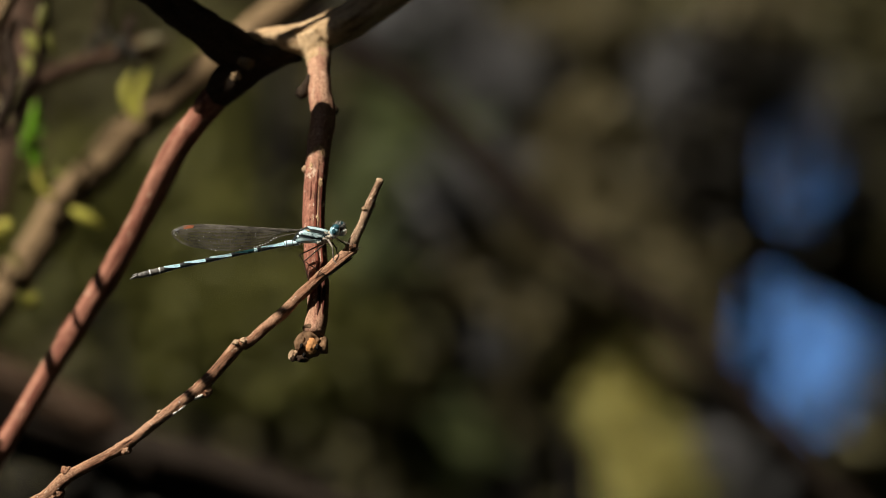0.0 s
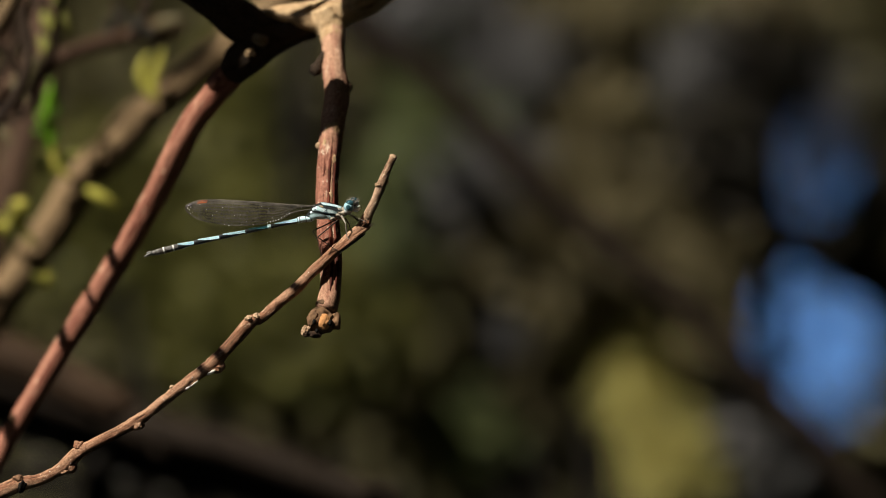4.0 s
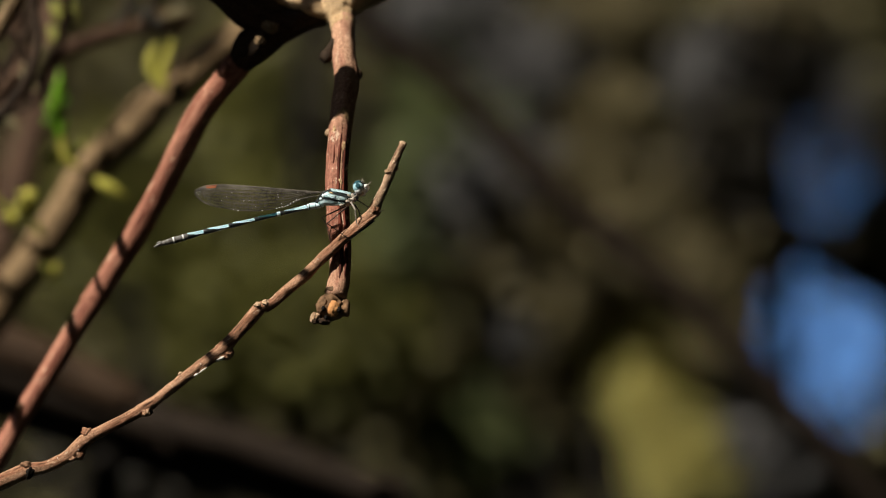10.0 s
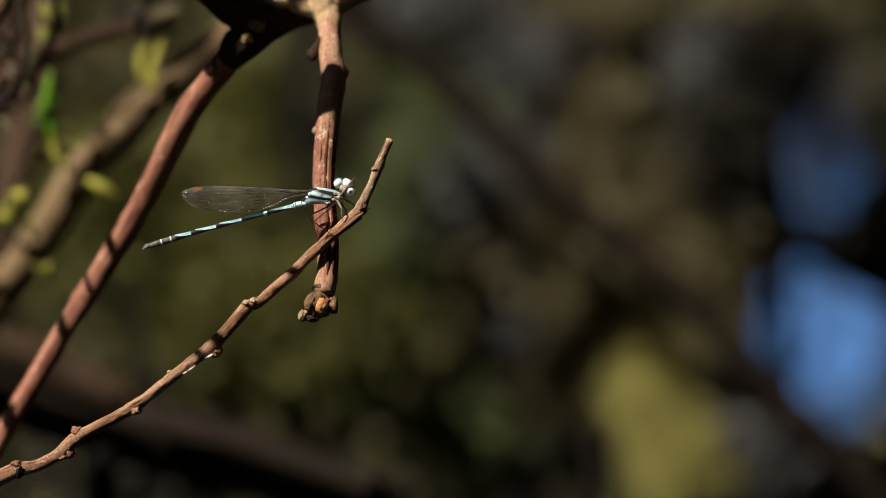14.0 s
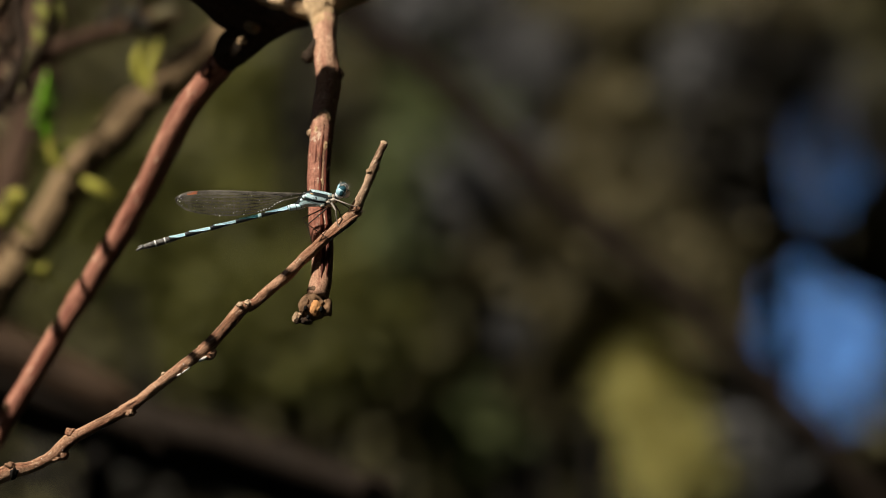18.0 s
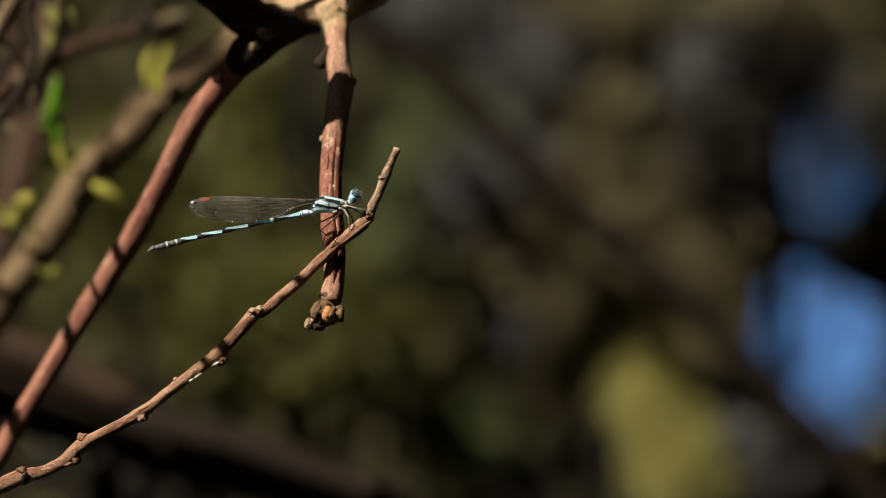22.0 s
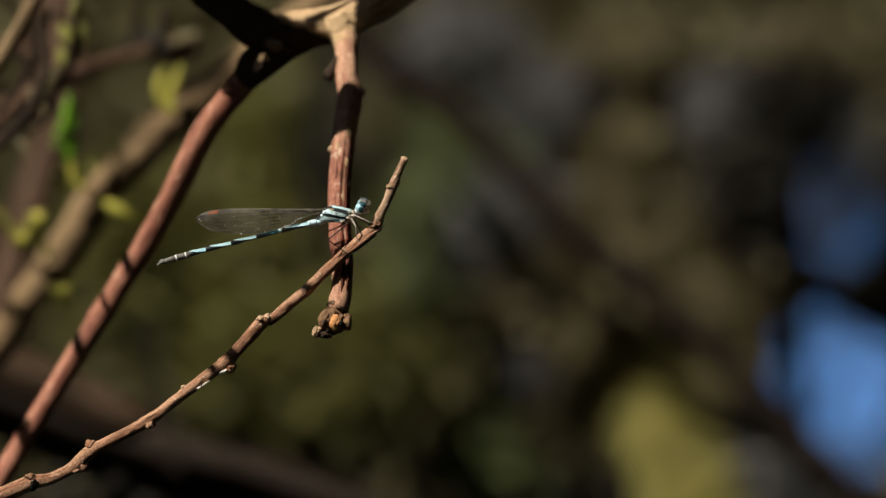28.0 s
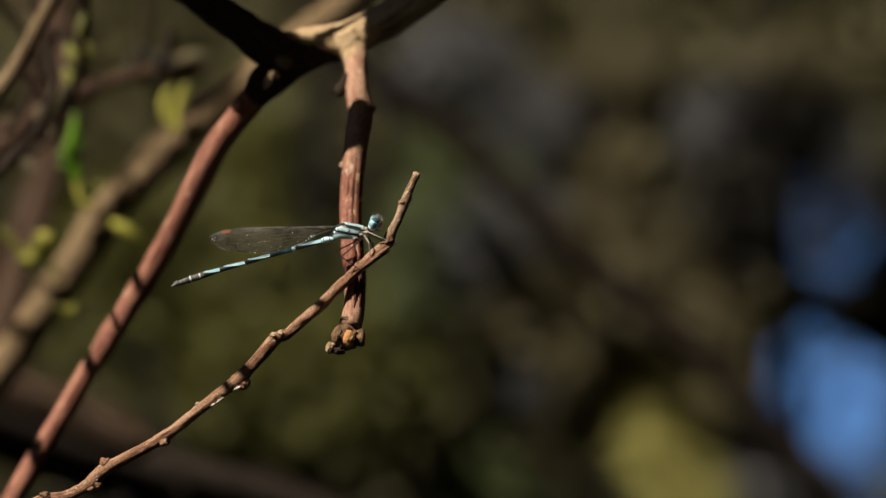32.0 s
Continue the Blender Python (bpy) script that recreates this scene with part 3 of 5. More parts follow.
# ---- the twig on which the damselfly sits ----
def perch_twig():
    ob = thing("perch_twig", (-67.31, 0, -34.62), "thin knobbly light brown twig with a cut tip", "twig")
    shaft = part("shaft", tube([(-132.88, 12, -67.5, 1.791), (-96.5, 5, -48.9, 1.513), (-74.89, 1, -38.1, 1.36), (-67.31, 0, -34.62, 1.22), (-65.36, 0, -33.83, 1.153), (-62.69, 0, -33.3, 0.95), (-59.49, 0, -31.81, 0.95), (-58.07, 0, -30.75, 1.10), (-56.82, 0, -29.43, 1.10), (-55.31, 0, -28.46, 0.94), (-53.98, 0, -27.84, 0.90), (-49.54, 0, -25.55, 0.86), (-47.05, 0, -24.14, 0.96), (-45.09, 0, -22.82, 0.83), (-41.53, 0, -19.99, 0.87), (-38.42, 0, -17.61, 0.91), (-36.2, 0, -15.93, 0.95), (-34.42, 0, -14.52, 1.10), (-32.64, 0, -12.67, 0.90), (-31.04, 0, -10.9, 0.98), (-29.52, 0, -9.13, 1.06), (-28.54, 0, -8.34, 0.92), (-27.12, 0, -7.9, 0.85), (-25.08, 0, -6.13, 0.887), (-22.86, 0, -4.36, 0.90), (-20.63, 0, -2.25, 0.88), (-18.41, 0, -0.13, 0.88), (-16.18, 0, 1.9, 0.87), (-13.96, 0, 3.85, 0.85), (-12.18, 0, 5.35, 0.90), (-10.94, 0, 6.2, 0.80), (-10.25, 0, 5.95, 0.45)], 0.35, 22, 0.09, 0.12, 2.4), TWIG, ob, "rough brown bark of the twig")
    part("tip_shoot", tube([(-11.9, 0, 5.5, 0.80), (-11.1, 0, 6.7, 0.85), (-10.28, 0, 8.42, 0.76), (-9.22, 0, 10.55, 0.70), (-8.33, 0, 12.86, 0.74), (-7.27, 0, 15.34, 0.60), (-6.47, 0, 17.02, 0.58)], 0.4, 20, 0.13, 0.12, 4.1), TIPBARK, ob, "pale tan end shoot of the twig")
    part("cut_tip", lump((-6.43, -0.05, 17.11), (0.62, 0.6, 0.3), 0.25, 1.4, 3, (20, 20, 0)), PALEKNOT, shaft, "pale cut tip")
    part("side_strand", tube([(-15.6, -0.62, 2.1, 0.20), (-14.2, -0.80, 3.1, 0.30), (-12.6, -0.85, 4.4, 0.34), (-11.2, -0.7, 5.5, 0.32), (-10.3, -0.3, 6.0, 0.26)], 0.4, 10, 0.12, 0, 3.0), TWIG, shaft, "split strand at the bend")
    part("crack", tube([(-15.3, -0.66, 1.75, 0.05), (-14.0, -0.84, 2.75, 0.13), (-12.4, -0.86, 3.95, 0.15), (-10.9, -0.68, 5.05, 0.10)], 0.4, 8, 0.1, 0, 3.0), DARKWOOD, shaft, "dark crack under the strand")
    for c, size, seed, turn, mat in (((-56.1, -0.1, -28.0), (0.85, 0.75, 0.75), 1.0, 35, TWIG), ((-57.6, -0.1, -31.4), (1.05, 0.85, 0.75), 2.0, -20, TWIG), ((-58.3, -0.2, -31.9), (0.9, 0.7, 0.45), 14.0, -20, TWIG), ((-65.6, -0.5, -33.05), (0.85, 0.7, 0.62), 3.0, 0, KNOT), ((-65.1, -0.75, -34.2), (0.62, 0.6, 1.0), 15.0, 20, DARKWOOD),
                                     ((-46.79, -0.3, -24.82), (0.95, 0.75, 0.6), 4.0, -20, TWIG), ((-41.44, -0.1, -18.85), (0.5, 0.5, 0.45), 5.0, 0, PALEKNOT), ((-34.16, -0.1, -15.7), (1.0, 0.8, 0.85), 6.0, -20, TWIG),
                                     ((-29.3, -0.5, -8.15), (0.85, 0.7, 0.65), 7.0, 15, PALEKNOT), ((-28.1, -0.5, -7.85), (0.80, 0.7, 0.75), 8.0, -20, PALEKNOT), ((-8.78, -0.2, 12.68), (0.80, 0.75, 0.62), 9.0, 0, PALEKNOT),
                                     ((-10.9, -0.2, 6.6), (0.8, 0.8, 0.7), 10.0, 20, TWIG), ((-7.63, 0.2, 13.21), (0.4, 0.4, 0.45), 11.0, 0, KNOT), ((-27.7, 0, -8.6), (0.6, 0.6, 0.5), 12.0, -35, KNOT), ((-20.2, 0, -1.2), (0.6, 0.6, 0.35), 13.0, -40, TWIG)):
        part("knot", lump(c, (size[0] * (0.74 if mat is PALEKNOT else 1.1), size[1] * 1.05, size[2] * (0.74 if mat is PALEKNOT else 1.1)), 0.34, seed, 4, (0, turn, 0), 1.7), mat, shaft)
    part("scuff", lump((-35.2, -0.78, -16.5), (0.75, 0.3, 0.25), 0.35, 3.0, 3, (0, -30, 0)), WHITE_SCUFF, shaft, "white scuffed patch")
    part("scuff", lump((-37.9, -0.72, -18.25), (0.75, 0.25, 0.13), 0.35, 4.0, 3, (0, -35, 0)), WHITE_SCUFF, shaft, "white scuffed patch")
    part("scuff", lump((-39.0, -0.62, -18.98), (0.4, 0.3, 0.18), 0.35, 6.0, 3, (0, -35, 0)), WHITE_SCUFF, shaft, "white scuffed patch")
    for c in ((-60.7, -0.95, -31.9), (-57.4, -1.0, -30.6), (-38.26, -0.9, -17.3), (-19.84, -0.85, -0.97)):
        part("speck", lump(c, (0.09, 0.09, 0.09), 0.1, 1.0, 2), SPECK, shaft, "small white speck")
    return ob


perch_twig()


# ---- the thick branch behind, with opening buds ----
def budding_branch():
    ob = thing("budding_branch", (-64.22, 109, 9.77), "thick tan branch with jointed nodes and opening buds", "branch")
    limb = part("limb", tube([(31.52, 150, 113.8, 3.47), (-2.35, 125, 66, 3.13), (-28.42, 109, 41.68, 3.03), (-33.27, 109, 38.02, 3.03), (-38.11, 109, 34.46, 3.03), (-42.48, 109, 30.9, 3.11), (-45.88, 109, 28.01, 3.19), (-48.01, 109, 26.28, 2.94), (-50.24, 109, 24.35, 3.45), (-53.16, 109, 20.98, 3.19), (-56.56, 109, 17.6, 3.19), (-59.27, 109, 15.2, 3.11), (-60.25, 109, 13.94, 3.03), (-61.22, 109, 12.59, 3.62), (-63.85, 109, 7.96, 3.28), (-67.25, 109, 3.14, 3.28), (-72.89, 109, -4.78, 3.28), (-76.49, 109, -9.89, 3.28), (-104.59, 106, -45, 3.39), (-142.53, 100, -98, 3.65)], 1.6, 24, 0.05, 0.05, 6.2), TAN, ob, "smooth tan grey bark")
    part("node", lump((-60.6, 105.6, 13.4), (1.5, 1.3, 1.2), 0.35, 4.0, 3, (0, 40, 0)), TAN, limb, "small swollen leaf scar")
    part("node", lump((-49.0, 105.8, 25.6), (1.6, 1.2, 1.1), 0.35, 2.0, 3, (0, 40, 0)), TAN, limb, "small swollen leaf scar")
    for pts in ([(-47.36, 103, 27.7, 0.48), (-49.18, 103, 30.5, 0.87), (-49.46, 103, 33.29, 0.87), (-48.29, 103, 35.79, 0.29)], [(-47.03, 102, 27.68, 0.48), (-47.4, 102, 30.76, 0.77), (-46.63, 102, 33.26, 0.77), (-45.65, 102, 36.24, 0.29)]):
        part("bud_leaf", tube(pts, 0.5, 12, 0.12, 0.10, pts[0][0], 1.0, None, 0.6, 0.55), BUD_YELLOW, limb, "pale yellow opening bud leaf")
    part("shoot", tube([(-61.75, 101, 14.65, 0.58), (-63.86, 101, 16.19, 0.77), (-64.33, 101, 18.5, 0.77), (-64.61, 101, 21, 0.67), (-64.79, 101, 23.5, 0.38)], 0.8, 12, 0.2, 0.1, 2.0), BUD_YELLOW, limb, "short yellow-green shoot")
    for a, b, w in (((-65.17, 101, 23.79), (-65.73, 101, 29.46), 1.6), ((-64.6, 101, 18.2), (-65.3, 100.6, 24.2), 1.7), ((-64.9, 101, 19.6), (-63.9, 100.8, 23.6), 1.3), ((-64.9, 101, 25.6), (-64.9, 100.6, 31.6), 1.5), ((-64.59, 101, 25.23), (-64.19, 101, 29.07), 1.5), ((-64.8, 101, 22.35), (-67.67, 101, 25.43), 1.5), ((-65.17, 101, 23.79), (-63.24, 101, 26.95), 1.3), ((-64.8, 101, 22.35), (-68.06, 101, 22.55), 1.6), ((-65.17, 101, 23.79), (-66.51, 101, 27.16), 1.5), ((-64.61, 101, 20.9), (-63.63, 101, 24.07), 1.3), ((-64.8, 101, 22.35), (-65.95, 101, 20.91), 1.1), ((-64.59, 101, 25.23), (-65.35, 101, 27.35), 1.4), ((-65.17, 101, 23.79), (-64.78, 101, 27.63), 1.2)):
        part("young_leaf", blade(a, b, w * 0.72, 0.14, 0.25), BUD_GREEN, limb, "bright green young leaf")
    for a, b, w, mat in (((-64.2, 102, 16.4), (-67.56, 102, 17.75), 1.6, BUD_OLIVE), ((-62.75, 102, 17.54), (-59.57, 102, 19.26), 1.7, BUD_OLIVE), ((-65.45, 102, 15.82), (-67.76, 102, 16.41), 1.5, BUD_OLIVE), ((-62.76, 102, 16.39), (-61.79, 102, 18.89), 1.3, BUD_GREEN), ((-64.2, 102, 16.4), (-64.3, 102, 15.15), 2.0, BUD_YELLOW), ((-59.11, 102, 12.72), (-53.54, 102, 9.62), 1.9, BUD_YELLOW)):
        part("bud_leaf", blade(a, b, w, 0.12, 0.4), mat, limb, "olive yellow bud leaf")
    part("shoot", tube([(-67.81, 102, 2.65, 0.58), (-69.72, 102, 5.83, 0.67), (-71.64, 102, 7.76, 0.67), (-74.53, 102, 7.97, 0.67), (-77.88, 102, 11.83, 0.58)], 0.8, 10, 0.15, 0, 4.0), BUD_OLIVE, limb, "short olive green shoot")
    for c, size, seed in (((-70.42, 101, 9.39), (1.75, 1.5, 1.7), 3.0), ((-73.3, 101, 5.84), (1.6, 1.5, 1.3), 4.0), ((-66.33, 101, -2.83), (1.6, 1.5, 1.6), 5.0)):
        bud = part("bud", lump(c, size, 0.3, seed, 3, (0, 10, 0), 2.0), BUD_BALL, limb, "round yellow bud")
        part("bud_scale", blade(Vector(c) + Vector((-0.3, -1.2, -1.0)), Vector(c) + Vector((-1.6, -1.6, 1.5)), 1.2, 0.2, 0.2), BUD_OLIVE, bud)
        part("bud_scale", blade(Vector(c) + Vector((0.3, -1.2, -1.0)), Vector(c) + Vector((1.3, -1.7, 1.7)), 1.1, 0.2, 0.2), BUD_YELLOW, bud)
    return ob


budding_branch()


# ---- twigs at the back, out of focus ----
def back_twig(name, label, mat, pts, step=2.0, sides=12, extra=()):
    ob = thing(name, pts[0][:3], label, "twig" if "twig" in name else "branch", "twigs behind the perch")
    shaft = part("shaft", tube(pts, step, sides, 0.10, 0.05, len(label) * 0.7), mat, ob)
    rng = random.Random(len(pts) * 7 + len(label))
    for k in range(1, len(pts) - 1):
        x, y, z, rad = pts[k]
        a = rng.uniform(0, 6.28)
        off = Vector((math.cos(a), -0.5, math.sin(a))).normalized() * rad
        part("knot", lump((x + off.x * 0.75, y + off.y * 0.75, z + off.z * 0.75), (rad * 0.5, rad * 0.45, rad * 0.4), 0.4, k * 1.7, 2), mat, shaft)
        if k % 2:
            e = off + Vector((rng.uniform(-1, 1), rng.uniform(-0.3, 0.6), rng.uniform(-1, 1))) * rad * 2.2
            part("spur", tube([(x, y, z, rad * 0.4), (x + e.x * 0.5, y + e.y * 0.5, z + e.z * 0.5, rad * 0.3), (x + e.x, y + e.y, z + e.z, rad * 0.12)], step, 8, 0.1, 0, k), mat, shaft)
    for a, b, w, m in extra:
        part("leaf", blade(a, b, w, 0.1, 0.3), m, shaft, "small narrow leaf")
    return ob


back_twig("side_twig", "blurred reddish brown twig running behind the branch", PINKTWIG, [(-113.28, 95, 10.62, 2.296), (-86.82, 100, 23.15, 2.113), (-75.53, 104, 29, 1.927), (-67.01, 107, 33.31, 1.738), (-58.55, 112, 36.93, 1.454), (-50.5, 117, 39.21, 1.362), (-45.74, 120, 40.86, 1.658), (-49.07, 121, 38.8, 1.46), (-46.53, 121, 39.67, 1.85), (-44.57, 121, 40.34, 1.85), (-43.79, 121, 40.63, 0.78)], extra=(((-47.88, 112, 40.32), (-42.49, 110, 41.91), 2.0, LEAF_BROWN),))
back_twig("grey_twig", "slanting pale grey twig", GREY, [(-83.82, 55, 23.27, 1.298), (-75.47, 55, 33.01, 1.391), (-70.84, 55, 39.96, 1.391), (-65.74, 55, 49.7, 1.391), (-52.29, 55, 76.12, 1.484)])
back_twig("pink_branch", "broad pinkish brown upright branch, far out of focus", PINKTWIG, [(-76.49, 230, 88.85, 4.226), (-73.91, 225, 56.96, 4.001), (-71.76, 220, 44.17, 3.777), (-72.55, 215, 32.51, 3.136), (-77.5, 210, 14.69, 3.542), (-87.3, 200, -18.51, 4.137)])
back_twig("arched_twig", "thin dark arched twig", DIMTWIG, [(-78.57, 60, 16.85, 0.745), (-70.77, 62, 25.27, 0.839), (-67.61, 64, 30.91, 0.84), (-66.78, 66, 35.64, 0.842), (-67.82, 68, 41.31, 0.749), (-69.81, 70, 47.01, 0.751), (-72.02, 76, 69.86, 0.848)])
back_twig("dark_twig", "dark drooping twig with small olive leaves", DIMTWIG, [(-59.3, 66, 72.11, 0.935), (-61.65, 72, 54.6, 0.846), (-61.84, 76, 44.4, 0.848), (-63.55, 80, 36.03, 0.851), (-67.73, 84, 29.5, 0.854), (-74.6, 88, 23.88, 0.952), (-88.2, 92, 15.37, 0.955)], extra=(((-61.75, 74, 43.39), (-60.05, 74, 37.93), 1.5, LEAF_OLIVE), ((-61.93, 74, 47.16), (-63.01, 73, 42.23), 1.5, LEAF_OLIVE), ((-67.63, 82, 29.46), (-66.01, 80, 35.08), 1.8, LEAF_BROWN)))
back_twig("brown_twig", "short reddish brown twig", PINKTWIG, [(-83.6, 80, 19.01, 1.324), (-75.32, 84, 26.18, 1.328), (-70.8, 88, 31.02, 1.332), (-68.81, 90, 34.41, 1.048)])
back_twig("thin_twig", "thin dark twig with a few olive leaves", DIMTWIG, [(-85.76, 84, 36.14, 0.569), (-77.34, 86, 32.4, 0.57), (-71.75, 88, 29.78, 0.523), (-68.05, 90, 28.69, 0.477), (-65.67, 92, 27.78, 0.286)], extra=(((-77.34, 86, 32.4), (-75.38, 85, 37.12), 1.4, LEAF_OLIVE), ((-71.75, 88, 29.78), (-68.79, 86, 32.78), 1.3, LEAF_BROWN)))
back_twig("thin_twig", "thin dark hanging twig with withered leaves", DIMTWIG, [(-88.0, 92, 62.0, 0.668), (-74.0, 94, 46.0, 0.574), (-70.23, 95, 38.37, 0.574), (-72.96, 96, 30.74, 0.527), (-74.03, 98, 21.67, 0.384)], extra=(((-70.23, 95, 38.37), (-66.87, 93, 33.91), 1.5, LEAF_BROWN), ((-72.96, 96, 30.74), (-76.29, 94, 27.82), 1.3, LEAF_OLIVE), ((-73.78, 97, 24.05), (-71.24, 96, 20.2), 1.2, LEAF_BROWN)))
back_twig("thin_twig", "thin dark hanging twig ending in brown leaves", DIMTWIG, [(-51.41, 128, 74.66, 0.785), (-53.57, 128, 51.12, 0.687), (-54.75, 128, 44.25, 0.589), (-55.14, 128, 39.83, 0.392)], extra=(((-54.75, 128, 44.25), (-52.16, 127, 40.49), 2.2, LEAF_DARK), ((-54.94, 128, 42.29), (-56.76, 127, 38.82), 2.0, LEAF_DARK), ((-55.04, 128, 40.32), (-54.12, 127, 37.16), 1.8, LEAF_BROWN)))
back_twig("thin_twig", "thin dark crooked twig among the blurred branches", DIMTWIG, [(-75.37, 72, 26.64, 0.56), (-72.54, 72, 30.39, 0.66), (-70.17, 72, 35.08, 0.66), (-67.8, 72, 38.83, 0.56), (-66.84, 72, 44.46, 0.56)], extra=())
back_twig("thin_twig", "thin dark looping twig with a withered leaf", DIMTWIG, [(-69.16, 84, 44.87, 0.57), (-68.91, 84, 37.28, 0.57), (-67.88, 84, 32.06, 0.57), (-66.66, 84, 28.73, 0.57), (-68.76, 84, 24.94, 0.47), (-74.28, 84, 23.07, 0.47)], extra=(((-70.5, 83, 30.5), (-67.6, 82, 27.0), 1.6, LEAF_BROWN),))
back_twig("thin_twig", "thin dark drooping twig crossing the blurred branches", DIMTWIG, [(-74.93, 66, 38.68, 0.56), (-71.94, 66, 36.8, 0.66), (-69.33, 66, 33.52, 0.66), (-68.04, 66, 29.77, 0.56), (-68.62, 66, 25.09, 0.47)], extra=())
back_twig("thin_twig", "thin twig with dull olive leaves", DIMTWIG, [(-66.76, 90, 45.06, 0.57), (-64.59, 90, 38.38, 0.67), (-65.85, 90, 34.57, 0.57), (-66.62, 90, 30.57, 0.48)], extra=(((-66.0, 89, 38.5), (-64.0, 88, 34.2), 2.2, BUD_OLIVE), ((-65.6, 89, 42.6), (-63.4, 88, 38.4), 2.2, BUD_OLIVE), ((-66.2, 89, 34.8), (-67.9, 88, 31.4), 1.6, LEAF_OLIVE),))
back_twig("thin_twig", "thin pinkish twig behind the dark ones", PINKTWIG, [(-72.6, 120, 46.08, 1.17), (-73.41, 120, 39.25, 1.27), (-72.16, 120, 33.4, 1.17), (-73.84, 120, 27.55, 0.97), (-78.55, 120, 22.69, 0.97)], extra=())
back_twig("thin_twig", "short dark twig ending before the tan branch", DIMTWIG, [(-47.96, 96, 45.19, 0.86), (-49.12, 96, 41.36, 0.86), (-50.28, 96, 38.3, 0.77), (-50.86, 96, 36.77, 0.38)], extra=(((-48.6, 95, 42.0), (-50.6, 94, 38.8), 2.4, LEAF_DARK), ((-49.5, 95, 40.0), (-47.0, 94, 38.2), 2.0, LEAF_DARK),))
back_twig("fallen_limb", "dead russet limb lying across the bush", RUSSET, [(-150.2, 170, 10.22, 4.454), (-104.28, 165, -4.94, 4.437), (-82.79, 160, -13.77, 4.22), (-66.62, 158, -21.17, 4.013), (-56.5, 156, -25.75, 3.607), (-54.7, 156, -26.55, 2.004)])
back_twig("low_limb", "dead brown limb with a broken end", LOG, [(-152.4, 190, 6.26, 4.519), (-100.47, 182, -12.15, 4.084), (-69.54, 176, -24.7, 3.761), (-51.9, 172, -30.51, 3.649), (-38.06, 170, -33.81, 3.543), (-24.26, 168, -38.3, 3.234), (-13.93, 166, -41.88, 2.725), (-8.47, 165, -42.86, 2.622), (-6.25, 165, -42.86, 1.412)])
# limb added as a black band: the shade below low_limb is its colour
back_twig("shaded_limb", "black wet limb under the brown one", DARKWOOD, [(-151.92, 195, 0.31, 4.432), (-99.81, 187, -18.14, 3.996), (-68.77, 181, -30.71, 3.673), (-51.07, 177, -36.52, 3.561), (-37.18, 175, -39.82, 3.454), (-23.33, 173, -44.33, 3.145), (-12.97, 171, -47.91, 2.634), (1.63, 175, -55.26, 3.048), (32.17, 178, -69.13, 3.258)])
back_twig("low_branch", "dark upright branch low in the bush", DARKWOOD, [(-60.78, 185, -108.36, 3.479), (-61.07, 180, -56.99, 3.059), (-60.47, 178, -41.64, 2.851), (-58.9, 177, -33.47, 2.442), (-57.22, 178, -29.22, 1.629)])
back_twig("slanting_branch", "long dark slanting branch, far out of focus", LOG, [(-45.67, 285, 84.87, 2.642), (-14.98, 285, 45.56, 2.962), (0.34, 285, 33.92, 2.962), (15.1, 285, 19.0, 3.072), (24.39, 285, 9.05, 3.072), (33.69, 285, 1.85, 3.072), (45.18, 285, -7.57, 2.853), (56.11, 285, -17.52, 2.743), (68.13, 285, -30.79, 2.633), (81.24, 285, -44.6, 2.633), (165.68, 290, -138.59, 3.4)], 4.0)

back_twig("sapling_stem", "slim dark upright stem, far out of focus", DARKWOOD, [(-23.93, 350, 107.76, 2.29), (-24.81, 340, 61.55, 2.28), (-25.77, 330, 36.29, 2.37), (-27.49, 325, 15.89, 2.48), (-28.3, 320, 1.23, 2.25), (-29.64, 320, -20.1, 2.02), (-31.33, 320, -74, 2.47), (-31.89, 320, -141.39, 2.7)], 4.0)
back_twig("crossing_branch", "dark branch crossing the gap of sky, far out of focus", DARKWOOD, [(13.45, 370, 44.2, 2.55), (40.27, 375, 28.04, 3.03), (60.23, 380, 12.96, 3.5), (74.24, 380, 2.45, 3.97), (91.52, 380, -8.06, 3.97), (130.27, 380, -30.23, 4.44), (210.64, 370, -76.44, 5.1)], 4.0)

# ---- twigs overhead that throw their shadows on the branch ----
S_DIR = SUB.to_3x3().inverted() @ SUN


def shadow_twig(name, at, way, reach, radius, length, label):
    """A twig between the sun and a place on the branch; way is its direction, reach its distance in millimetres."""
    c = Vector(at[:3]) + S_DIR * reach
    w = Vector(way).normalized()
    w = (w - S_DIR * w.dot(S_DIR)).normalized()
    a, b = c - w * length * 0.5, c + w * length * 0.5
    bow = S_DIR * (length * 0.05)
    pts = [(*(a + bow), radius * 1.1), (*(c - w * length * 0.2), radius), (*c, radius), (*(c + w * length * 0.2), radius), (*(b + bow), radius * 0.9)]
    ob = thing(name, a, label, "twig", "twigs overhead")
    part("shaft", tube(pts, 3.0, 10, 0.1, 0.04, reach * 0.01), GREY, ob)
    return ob


